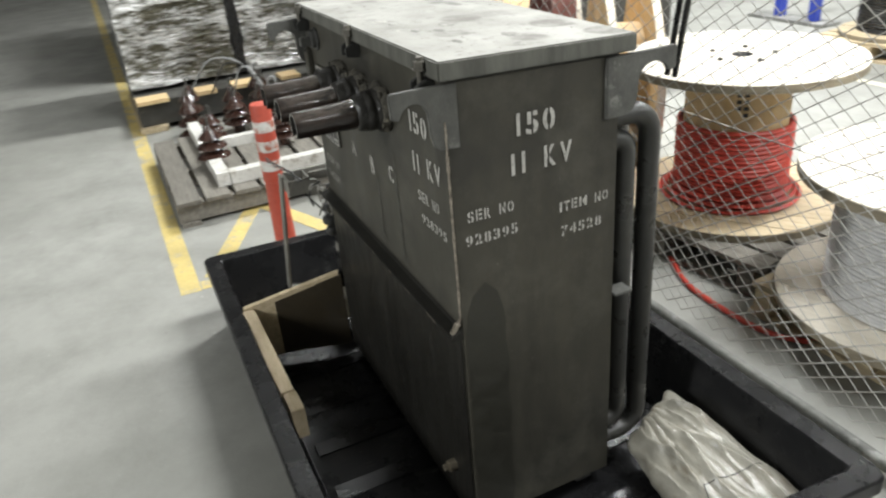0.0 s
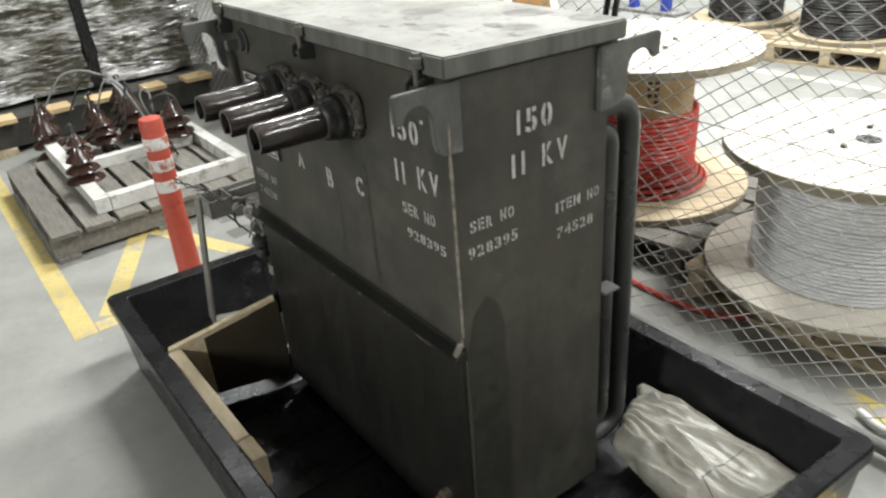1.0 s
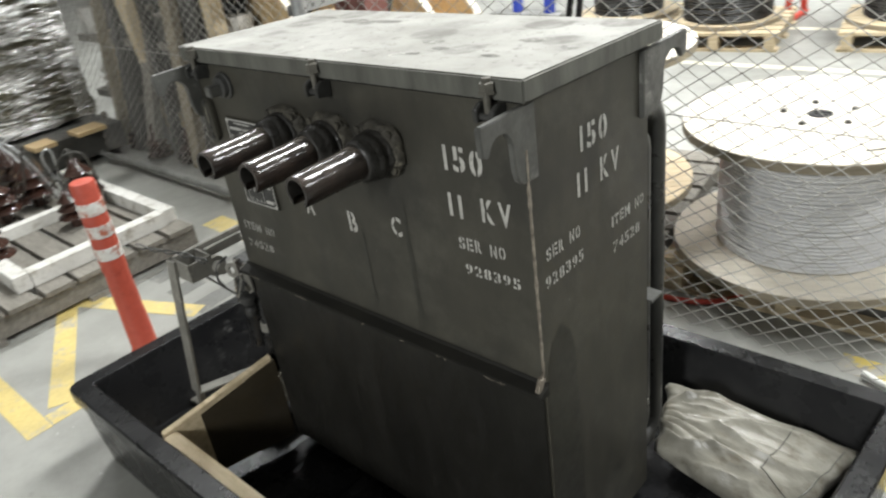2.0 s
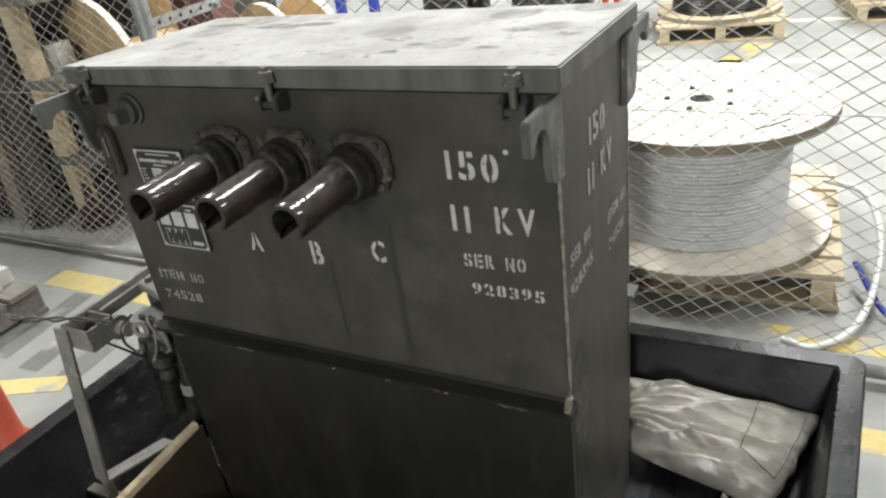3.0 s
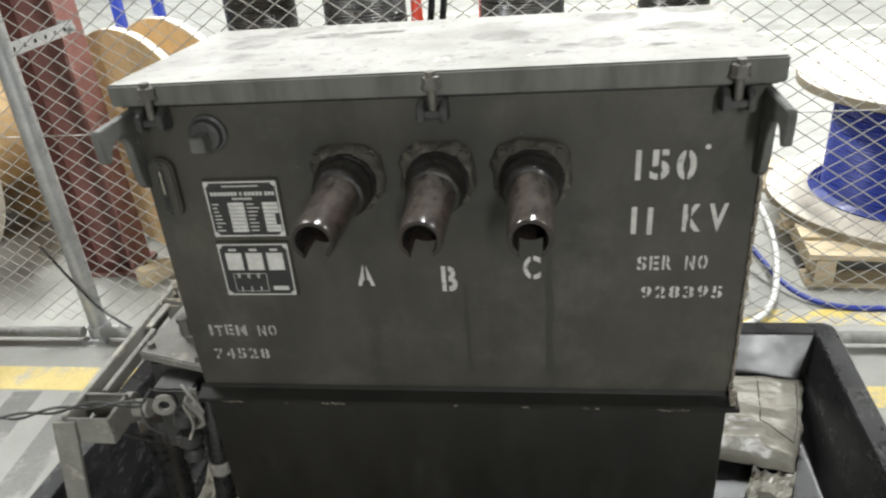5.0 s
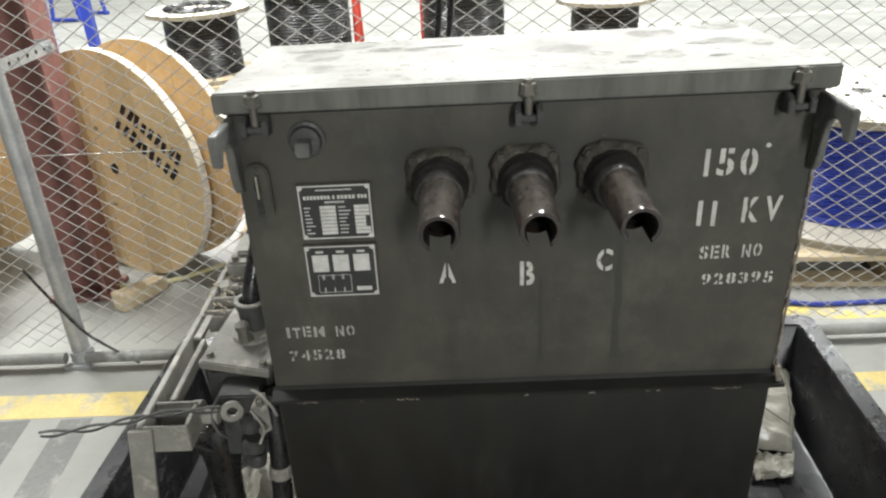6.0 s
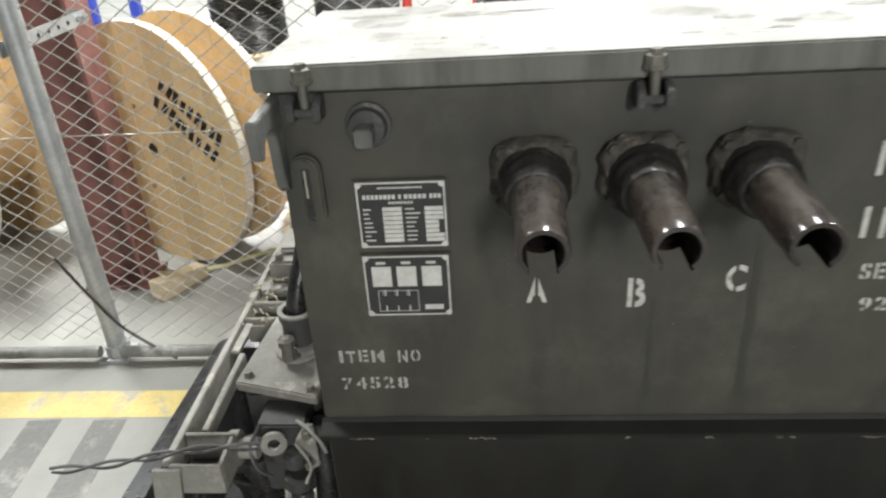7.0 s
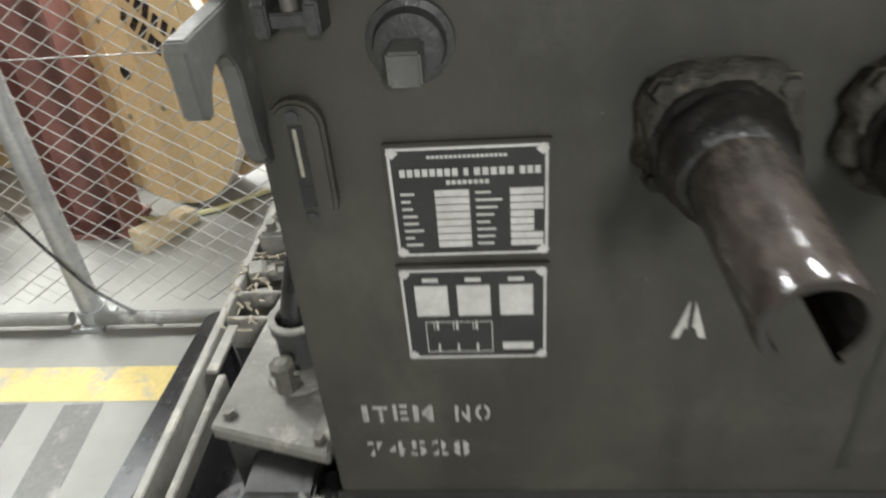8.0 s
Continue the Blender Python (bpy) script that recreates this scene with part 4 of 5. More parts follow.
for v in box(bm, -0.966, 0.004, -0.004, 0.412, ZT - 0.001, ZT + 0.0019):
    v.co.z -= 0.0145 * (v.co.y > 0.2)
tpart("gasket", bm, M_BLACK, lid)
for ch, lx in (("A", -0.615), ("B", -0.48), ("C", -0.34)):
    bm = glyph(ch, 0.026, 0.034, 0.004)
    for v in bm.verts:
        x, y = v.co.x + lx, v.co.y + 0.045
        v.co = Vector((x, y, 1.2928 - 0.0356 * (y + 0.012) + 0.0041 * x))
    tpart("lid_letter", bm, M_LETTER, lid)


for sx, sy, ra, rb in [(-0.718, 0.316, 0.042, 0.023), (-0.331, 0.172, 0.028, 0.015), (-0.274, 0.127, 0.019, 0.012), (-0.136, 0.104, 0.02, 0.01), (-0.132, 0.225, 0.029, 0.018), (-0.298, 0.078, 0.016, 0.009), (-0.867, 0.34, 0.054, 0.014), (-0.414, 0.07, 0.015, 0.008), (-0.034, 0.19, 0.019, 0.015), (-0.612, 0.324, 0.046, 0.015)]:
    bm = bmesh.new()
    rim = []
    for k in range(28):
        a = 2 * math.pi * k / 28
        wob = 1 + 0.22 * noise.noise(Vector((sx * 30 + 1.6 * math.cos(a), sy * 30 + 1.6 * math.sin(a), 2)))
        x, y = min(0.008, max(-0.97, sx + ra * wob * math.cos(a))), min(0.42, max(-0.006, sy + rb * wob * math.sin(a)))
        rim.append(bm.verts.new((x, y, 1.2926 - 0.0356 * (y + 0.012) + 0.0041 * x)))
    bm.faces.new(rim)
    tpart("oil_spot", bm, M_LIDSPOT, lid, "dark dried oil spot")


def swing_bolt(x):
    bm = bmesh.new()
    box(bm, x - 0.021, x + 0.021, -0.030, 0.0, 1.226, 1.236)
    for s in (-1, 1):
        prism(bm, [(-0.036, 1.222), (-0.004, 1.218), (-0.0, 1.248), (-0.02, 1.252), (-0.036, 1.243)], x + s * 0.017 - 0.005, x + s * 0.017 + 0.005, "x")
    clevis = tpart("bolt_clevis", bm, M_DARKCAST, bevel=0.0015)
    bm = bmesh.new()
    rod(bm, (x, -0.021, 1.228), (x, -0.021, 1.272), 0.0065, 10)
    tpart("bolt_shank", bm, M_BOLT, clevis, smooth=True)
    bm = bmesh.new()
    lathe(bm, [(0.015, 0), (0.015, 0.004), (0.013, 0.004), (0.013, 0.017), (0.008, 0.019), (0.008, 0.025)], 6, (0, 0, 1), (x, -0.019, 1.267))
    tpart("bolt_nut", bm, M_BOLT, clevis)


for bx in (-0.051, -0.476, -0.911):
    swing_bolt(bx)


def lug(x0, x1, front):
    """A lifting hook cut from plate, standing out past the tank's corner."""
    pts = [(-0.03, 1.246), (0.104, 1.246), (0.108, 1.240), (0.106, 1.198), (0.094, 1.193)]
    pts += [(0.062 + 0.030 * math.cos(radians(a)), 1.186 + 0.034 * math.sin(radians(a))) for a in range(20, 185, 18)]
    pts += [(0.030, 1.150), (0.024, 1.128), (0.012, 1.118), (-0.03, 1.116)]
    if front:
        shape = [(-u, z) for u, z in pts]
    else:
        shape = [(D + u * 1.3, z - 0.012) for u, z in pts]
    bm = bmesh.new()
    prism(bm, shape, x0, x1, "x")
    tpart("lifting_lug", bm, M_LUG, bevel=0.0015)


lug(-0.0105, 0.0015, True)
lug(-0.001, 0.011, False)
lug(-W - 0.0015, -W + 0.0125, True)
lug(-W - 0.014, -W + 0.001, False)


# bushings: hollow porcelain sleeves whose outer end is cut open underneath
def bushing(x):
    z = 1.123
    root = bmesh.new()
    lathe(root, [(0.058, 0.0005), (0.059, 0.006), (0.056, 0.014), (0.052, 0.020), (0.048, 0.021), (0.045, 0.018), (0.0445, 0.004)], 64, (0, -1, 0), (x, 0, z))
    bmesh.ops.subdivide_edges(root, edges=root.edges[:], cuts=1, use_grid_fill=True)
    for v in root.verts:
        dx, dz = v.co.x - x, v.co.z - z
        r = math.hypot(dx, dz)
        if r > 0.046:
            a = math.atan2(dz, dx)
            squarer = (abs(math.cos(a)) ** 3.2 + abs(math.sin(a)) ** 3.2) ** (-1 / 3.2)
            k = 1 + (squarer - 1) * min(1, (r - 0.046) / 0.008)
            k *= 0.86 if dz < -0.02 else 1.0
            v.co.x, v.co.z = x + dx * k, z + dz * k
        q = v.co * 48
        lump = 0.0062 if v.co.y < -0.003 else 0.001
        v.co += Vector((noise.noise(q), -0.5 * noise.noise(q + Vector((7, 0, 0))) - 0.6 * abs(noise.noise(q * 2.3)), noise.noise(q + Vector((0, 9, 0))))) * lump
    flange = tpart("bushing_flange", root, M_CRUST, label="square clamp flange crusted with dust", smooth=True)
    for sx in (-0.042, 0.042):
        for sz in (-0.028, 0.042):
            bm = bmesh.new()
            bolt(bm, (x + sx, -0.014, z + sz), (0, -1, 0), 0.0075, 0.010)
            tpart("flange_bolt", bm, M_CRUST, flange)
    bm = bmesh.new()
    lathe(bm, [(0.0495, 0.004), (0.0500, 0.018), (0.0485, 0.026), (0.0455, 0.029), (0.0450, 0.034), (0.0470, 0.038), (0.0465, 0.047), (0.0440, 0.051), (0.0425, 0.056), (0.0420, 0.066), (0.0385, 0.073), (0.034, 0.075)], 40, (0, -1, 0), (x, 0, z))
    for v in bm.verts:
        q = v.co * 70
        v.co += Vector((noise.noise(q), 0.8 * noise.noise(q + Vector((3, 0, 0))), noise.noise(q + Vector((0, 5, 0))))) * 0.0018
    tpart("bushing_collar", bm, M_OILRING_BORESHADE, flange, "oil-blackened collar ring", smooth=True)
    bm = bmesh.new()
    outer = [(0.028, 0.066), (0.0325, 0.070), (0.0345, 0.076), (0.0340, 0.088), (0.0325, 0.11)] + [(0.0322 - 0.0012 * k / 9, 0.12 + 0.009 * k) for k in range(10)] + [(0.0305, 0.211), (0.029, 0.2155)]
    inner = [(0.0235, 0.2155), (0.0225, 0.211)] + [(0.022, 0.201 - 0.009 * k) for k in range(10)] + [(0.012, 0.11)]
    lathe(bm, outer + inner, 48, (0, -1, 0), (x, 0, z))
    cut = {v for v in bm.verts if -v.co.y > 0.155 and v.co.z < z and abs(v.co.x - x) < 0.0185}
    bmesh.ops.delete(bm, geom=[f for f in bm.faces if all(v in cut for v in f.verts)], context="FACES")
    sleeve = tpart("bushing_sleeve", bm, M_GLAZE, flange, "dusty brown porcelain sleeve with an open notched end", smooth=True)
    # bore faces coloured black to paint in the shade inside the sleeve
    sleeve.data.materials.append(M_OILRING_BORESHADE)
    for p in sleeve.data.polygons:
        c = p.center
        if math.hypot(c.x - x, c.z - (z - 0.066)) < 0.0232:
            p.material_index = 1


for bx in (-0.622, -0.478, -0.335):
    bushing(bx)

# oil filler plug, level gauge
bm = bmesh.new()
lathe(bm, [(0.031, 0), (0.031, 0.006), (0.026, 0.008), (0.024, 0.018), (0.020, 0.020)], 24, (0, -1, 0), (-0.836, 0, 1.204))
boss = tpart("plug_boss", bm, M_DARKCAST, smooth=True)
bm = bmesh.new()
box(bm, -0.848, -0.825, -0.048, -0.018, 1.188, 1.212)
tpart("square_plug", bm, M_LUG, boss, bevel=0.002)
bm = bmesh.new()
pts = [(-0.926 + 0.021 * math.cos(radians(a)), 1.148 + 0.021 * math.sin(radians(a))) for a in range(0, 181, 20)]
pts += [(-0.926 + 0.021 * math.cos(radians(a)), 1.082 + 0.021 * math.sin(radians(a))) for a in range(180, 361, 20)]
prism(bm, pts, -0.015, -0.0005, "y")
gauge = tpart("level_gauge", bm, M_TANK, bevel=0.003)
tpart("gauge_slot", boxed(-0.9315, -0.9205, -0.0158, -0.0152, 1.080, 1.150), M_BLACK, gauge)
tpart("gauge_glass", boxed(-0.9282, -0.9252, -0.0166, -0.0159, 1.108, 1.148), M_GLASS, gauge)
for gz in (1.158, 1.072):
    bm = bmesh.new()
    bolt(bm, (-0.926, -0.015, gz), (0, -1, 0), 0.005, 0.003, 8)
    tpart("gauge_screw", bm, M_DARKCAST, gauge)


# nameplates
def nameplate(x0, x1, z0, z1, kind):
    root = tpart("nameplate", boxed(x0 - 0.003, x1 + 0.003, -0.006, -0.0005, z0 - 0.003, z1 + 0.003), M_TANK, label="black enamel nameplate with a pale metal border", bevel=0.001)
    bm = bmesh.new()
    for a, b, c, d in ((x0, x1, z1 - 0.0022, z1), (x0, x1, z0, z0 + 0.0022), (x0, x0 + 0.0022, z0 + 0.0022, z1 - 0.0022), (x1 - 0.0022, x1, z0 + 0.0022, z1 - 0.0022)):
        box(bm, a, b, -0.0074, -0.006, c, d)
    for cx in (x0 + 0.004, x1 - 0.004):
        for cz in (z0 + 0.004, z1 - 0.004):
            prism(bm, [(cx - 0.005, cz), (cx, cz - 0.005), (cx + 0.005, cz), (cx, cz + 0.005)], -0.0078, -0.006, "y")
    tpart("plate_border", bm, M_PLATEMETAL, root)
    tpart("plate_field", boxed(x0 + 0.0022, x1 - 0.0022, -0.0068, -0.006, z0 + 0.0022, z1 - 0.0022), M_PLATE, root)
    w, h = x1 - x0, z1 - z0
    small = bmesh.new()

    def bar(b, u0, u1, v0, v1):
        if b is None:
            own = bmesh.new()
            box(own, x0 + w * u0, x0 + w * u1, -0.0076, -0.0068, z1 - h * v1, z1 - h * v0)
            tpart("data_field", own, M_PLATEMETAL, root)
            return
        box(b, x0 + w * u0, x0 + w * u1, -0.0076, -0.0068, z1 - h * v1, z1 - h * v0)
    if kind == "data":
        for u0, u1 in ((0.28, 0.50), (0.76, 0.97)):
            for k in range(8):
                bar(None, u0, u1 - (0.06 if u0 > 0.5 and 3 <= k <= 5 else 0), 0.375 + 0.069 * k, 0.375 + 0.069 * k + 0.058)
        u = 0.07
        for word in (0.38, 0.04, 0.26, 0.14):
            n = max(1, int(word / 0.045))
            for k in range(n):
                bar(None, u + word * k / n, u + word * (k + 0.72) / n, 0.185, 0.25)
            u += word + 0.025
        for k in range(8):
            bar(small, 0.36 + 0.035 * k, 0.385 + 0.035 * k, 0.29, 0.325)
        for k in range(18):
            bar(small, 0.25 + 0.028 * k, 0.27 + 0.028 * k, 0.07, 0.095)
        for k in range(8):
            bar(small, 0.06, 0.06 + random.uniform(0.06, 0.13), 0.395 + 0.069 * k, 0.415 + 0.069 * k)
            bar(small, 0.54, 0.54 + random.uniform(0.08, 0.17), 0.395 + 0.069 * k, 0.415 + 0.069 * k)
    else:
        for k in range(3):
            bar(None, 0.09 + 0.295 * k, 0.32 + 0.295 * k, 0.17, 0.50)
            bar(small, 0.15 + 0.295 * k, 0.26 + 0.295 * k, 0.09, 0.13)
        bar(None, 0.69, 0.91, 0.82, 0.90)
        for k in range(3):
            for v0 in (0.56, 0.83):
                bar(small, 0.22 + 0.14 * k, 0.235 + 0.14 * k, v0, v0 + 0.10)
            bar(small, 0.20 + 0.14 * k, 0.205 + 0.14 * k, 0.57, 0.66)
        for v in (0.57, 0.92):
            bar(small, 0.14, 0.62, v, v + 0.006)
        bar(small, 0.14, 0.146, 0.57, 0.92)
        bar(small, 0.614, 0.62, 0.57, 0.92)
    tagged(tpart("plate_lettering", small, M_PLATEMETAL, root), kind="stuff")


nameplate(-0.863, -0.741, 1.025, 1.124, "data")
nameplate(-0.865, -0.742, 0.910, 1.010, "diagram")

# stencilled lines
stencil("150", -0.184, -0.093, 1.109, 1.157, "y", tank, M_LETTER)
stencil("11 KV", -0.186, -0.040, 1.017, 1.064, "y", tank, M_LETTER, -0.006)
stencil("SER NO", -0.170, -0.062, 0.953, 0.979, "y", tank, M_LETTER)
stencil("928395", -0.161, -0.034, 0.900, 0.923, "y", tank, M_LETTER)
stencil("A", -0.632, -0.602, 0.925, 0.968, "y", tank, M_LETTER)
stencil("B", -0.487, -0.461, 0.914, 0.963, "y", tank, M_LETTER)
stencil("C", -0.351, -0.323, 0.936, 0.980, "y", tank, M_LETTER)
stencil("ITEM NO", -0.922, -0.795, 0.819, 0.842, "y", tank, M_LETTER_FAINT)
stencil("74528", -0.923, -0.818, 0.767, 0.790, "y", tank, M_LETTER_FAINT)
bm = bmesh.new()
lathe(bm, [(0.0042, 0.0005), (0.0042, 0.0015)], 10, (0, -1, 0), (-0.079, 0, 1.160))
tpart("paint_dot", bm, M_LETTER, tank)
stencil("150", 0.152, 0.246, 1.111, 1.158, "x", tank, M_LETTER, 0.0)
stencil("11 KV", 0.137, 0.287, 1.031, 1.078, "x", tank, M_LETTER, 0.0)
stencil("SER NO", 0.033, 0.142, 0.951, 0.976, "x", tank, M_LETTER, 0.0)
stencil("928395", 0.026, 0.150, 0.897, 0.922, "x", tank, M_LETTER, 0.0)
stencil("ITEM NO", 0.256, 0.383, 0.916, 0.940, "x", tank, M_LETTER, 0.0)
stencil("74528", 0.260, 0.366, 0.857, 0.882, "x", tank, M_LETTER, 0.0)
for o in tank.children:
    if o.name.startswith("stencil"):
        o.location.z = -0.066

# radiator tubes behind the tank
for k in range(8):
    x = -0.055 - 0.117 * k
    for reach, top, low in ((0.132, 1.082, 0.165), (0.062, 1.03, 0.225)):
        yb, r = D + reach, 0.06 if reach > 0.08 else 0.035
        path = [(x, D - 0.01, top)]
        path += [(x, yb - r + r * math.sin(radians(a)), top - r + r * math.cos(radians(a))) for a in range(0, 91, 18)]
        path += [(x, yb - r + r * math.cos(radians(a)), low + r - r * math.sin(radians(a))) for a in range(0, 91, 18)]
        path += [(x, D - 0.01, low)]
        tpart("radiator_tube", sweep(bmesh.new(), path, 0.026, 14), M_TUBE, smooth=True)
bm = bmesh.new()
box(bm, -0.03, 0.012, D - 0.002, D + 0.048, 0.655, 0.662)
tpart("angle_bracket", bm, M_LUG, bevel=0.001)
bm = bmesh.new()
rod(bm, (-0.1, -0.001, 0.225), (-0.1, -0.022, 0.225), 0.016, 14)
bolt(bm, (-0.1, -0.022, 0.225), (0, -1, 0), 0.010, 0.014)
tpart("drain_plug", bm, M_BRASS)

# ---- switch mechanism bolted to the tank's end ----
sw = thing("switch_mechanism", (-1.10, 0.15, 0.06), "dusty grey cast switch mechanism with a flat-bar frame beside the transformer", "switchgear")
sw_shift = Matrix.Translation((1.10, -0.15, -0.06))


def spart(name, bm, material, parent=sw, label="", smooth=False, bevel=0.0):
    bmesh.ops.transform(bm, matrix=sw_shift, verts=bm.verts)
    return part(name, bm, material, parent, label, smooth, bevel)


spart("outer_rail", boxed(-1.200, -1.188, -0.10, 0.66, 0.655, 0.705), M_CAST, bevel=0.0015)
spart("inner_rail", boxed(-1.165, -1.154, -0.02, 0.19, 0.672, 0.700), M_CAST, bevel=0.0015)
for y0, y1 in ((-0.105, -0.098), (-0.035, -0.028), (0.30, 0.307), (0.36, 0.367), (0.655, 0.662)):
    spart("cross_plate", boxed(-1.1875, -1.105, y0, y1, 0.645, 0.703), M_CAST, bevel=0.0015)
for y0, y1 in ((-0.0975, -0.0355), (0.3075, 0.3595)):
    spart("cell_side", boxed(-1.112, -1.105, y0, y1, 0.645, 0.701), M_CAST, bevel=0.001)
    spart("cell_floor", boxed(-1.187, -1.1125, y0, y1, 0.645, 0.651), M_DARKCAST)
bm = bmesh.new()
box(bm, -1.128, -0.992, 0.088, 0.40, 0.50, 0.690)
main = spart("main_casting", bm, M_DARKCAST, bevel=0.008)
bm = bmesh.new()
prism(bm, [(-1.140, 0.088), (-0.985, 0.045), (-0.985, 0.15), (-1.0, 0.18), (-1.025, 0.42), (-1.05, 0.452), (-1.085, 0.45), (-1.108, 0.41)], 0.692, 0.712, "z")
cover = spart("cover_plate", bm, M_CAST, bevel=0.003)
for bx, by in ((-1.120, 0.106), (-1.00, 0.066), (-1.085, 0.43), (-1.05, 0.43), (-1.095, 0.345)):
    bm = bmesh.new()
    bolt(bm, (bx, by, 0.712), (0, 0, 1), 0.008, 0.010)
    spart("cover_bolt", bm, M_BOLT, cover)
bm = bmesh.new()
lathe(bm, [(0.030, 0), (0.030, 0.060), (0.0335, 0.062), (0.0335, 0.074), (0.025, 0.074), (0.025, 0.03)], 24, (0, 0, 1), (-1.045, 0.20, 0.712))
socket = spart("cable_socket", bm, M_DARKCAST, smooth=True)
bm = bmesh.new()
lathe(bm, [(0.0253, 0.0745), (0.0345, 0.0745), (0.0345, 0.079), (0.0253, 0.079)], 24, (0, 0, 1), (-1.045, 0.20, 0.712), close=True)
spart("socket_rim", bm, M_CAST, socket, "dusty pale rim of the socket", smooth=True)
bm = bmesh.new()
lathe(bm, [(0.013, 0.0), (0.013, 0.030), (0.016, 0.031), (0.016, 0.042), (0.008, 0.046)], 8, (0, 0, 1), (-1.052, 0.138, 0.7245))
spart("clamp_stud", bm, M_BOLT, socket)
bm = bmesh.new()
prism(bm, [(-1.045 + (0.044 + 0.014 * abs(math.sin(radians(a)))) * math.cos(radians(a)), 0.20 + (0.040 + 0.026 * abs(math.sin(radians(a)))) * math.sin(radians(a))) for a in range(0, 360, 15)], 0.7125, 0.724, "z")
spart("socket_flange", bm, M_CAST, socket, bevel=0.002)
for sy in (-0.055, 0.055):
    bm = bmesh.new()
    bolt(bm, (-1.045, 0.20 + sy, 0.724), (0, 0, 1), 0.009, 0.016)
    spart("flange_bolt", bm, M_BOLT, socket)
bm = sweep(bmesh.new(), [(-1.045, 0.20, 0.72), (-1.043, 0.205, 0.80), (-1.02, 0.25, 0.90), (-0.995, 0.30, 1.0)], 0.019, 12, 4)
spart("rubber_cable", bm, M_BLACK, smooth=True)
bm = bmesh.new()
box(bm, -1.182, -1.02, 0.475, 0.66, 0.57, 0.735)
box(bm, -1.165, -1.03, 0.51, 0.62, 0.736, 0.75)
second = spart("rear_casting", bm, M_CAST, bevel=0.006)
for bx, by in ((-1.16, 0.49), (-1.04, 0.49), (-1.16, 0.645)):
    bm = bmesh.new()
    bolt(bm, (bx, by, 0.735), (0, 0, 1), 0.009, 0.014)
    spart("casting_bolt", bm, M_BOLT, second)
bm = bmesh.new()
for y in (0.43, 0.455):
    rod(bm, (-1.19, y, 0.675), (-1.10, y + 0.02, 0.675), 0.016, 8)
spart("link_pin", bm, M_BOLT)
bm = bmesh.new()
rod(bm, (-1.17, -0.02, 0.66), (-1.075, -0.02, 0.66), 0.018, 12)
lathe(bm, [(0.014, -0.008), (0.03, -0.008), (0.03, 0.008), (0.014, 0.008)], 18, (1, 0, 0), (-1.115, -0.02, 0.66), close=True)
spart("pivot_roller", bm, M_CAST, smooth=True)
bm = bmesh.new()
box(bm, -1.09, -1.005, 0.02, 0.087, 0.52, 0.672)
spart("front_bracket", bm, M_DARKCAST, bevel=0.004)
bm = bmesh.new()
sweep(bm, [(-1.01, 0.0, 0.70), (-0.985, -0.03, 0.712), (-0.965, -0.038, 0.69), (-0.958, -0.036, 0.665)], 0.003, 6, 4)
sweep(bm, [(-1.02, 0.0, 0.65), (-0.99, -0.03, 0.63), (-1.0, -0.04, 0.60)], 0.0028, 6, 4)
spart("frayed_strand", bm, M_CAST, smooth=True)
bm = bmesh.new()
lathe(bm, [(0.052, 0), (0.054, 0.05), (0.044, 0.07), (0.036, 0.12), (0.032, 0.13), (0.030, 0.22)], 20, (0.03, -0.16, -1), (-1.128, 0.085, 0.56))
spart("rubber_boot", bm, M_BLACK, smooth=True)
bm = bmesh.new()
for z, r in ((0.60, 0.021), (0.55, 0.026), (0.51, 0.02)):
    lathe(bm, [(r * 0.7, 0), (r, 0.006), (r, 0.024), (r * 0.7, 0.03)], 10, (0.2, 0.1, 1), (-1.03, 0.0, z))
spart("cable_clamp", bm, M_DARKCAST, smooth=True)
bm = sweep(bmesh.new(), [(-0.99, 0.045, 0.66), (-0.985, 0.03, 0.56), (-0.99, 0.02, 0.46), (-1.0, 0.01, 0.32)], 0.021, 12, 4)
hose = spart("rubber_hose", bm, M_BLACK, smooth=True)
bm = bmesh.new()
lathe(bm, [(0.0225, 0), (0.0240, 0.003), (0.0240, 0.027), (0.0225, 0.03)], 16, (-0.05, -0.08, -1), (-0.9885, 0.022, 0.49))
spart("hose_band", bm, M_CAST, hose, "grey clamp band")
# flat-bar leg frame
bm = bmesh.new()
vs = box(bm, -1.212, -1.167, -0.112, -0.104, 0.235, 0.70)
for v in vs:
    if v.co.z < 0.5:
        v.co += Vector((-0.055, -0.035, 0))
spart("leg_bar", bm, M_CAST, bevel=0.001)
bm = bmesh.new()
vs = box(bm, -1.265, -1.222, -0.147, 0.03, 0.229, 0.2345)
for v in vs:
    if v.co.y > 0:
        v.co.x += 0.07
spart("foot_bar", bm, M_CAST, bevel=0.001)
spart("leg_foot", boxed(-1.255, -1.235, -0.145, -0.125, 0.0585, 0.2285), M_CAST, bevel=0.001)
bm = bmesh.new()
for v in box(bm, -1.188, -1.170, -0.07, -0.064, 0.52, 0.66):
    if v.co.z < 0.6:
        v.co += Vector((0.05, 0.10, 0))
spart("brace_bar", bm, M_DARKCAST, bevel=0.001)
spart("leg_bar", boxed(-1.205, -1.165, 0.62, 0.626, 0.066, 0.655), M_CAST, bevel=0.001)
spart("long_strip", boxed(-1.46, -1.18, -0.10, -0.07, 0.066, 0.078), M_CAST, bevel=0.001)
# twisted wire sticking out of the rail
bm = bmesh.new()
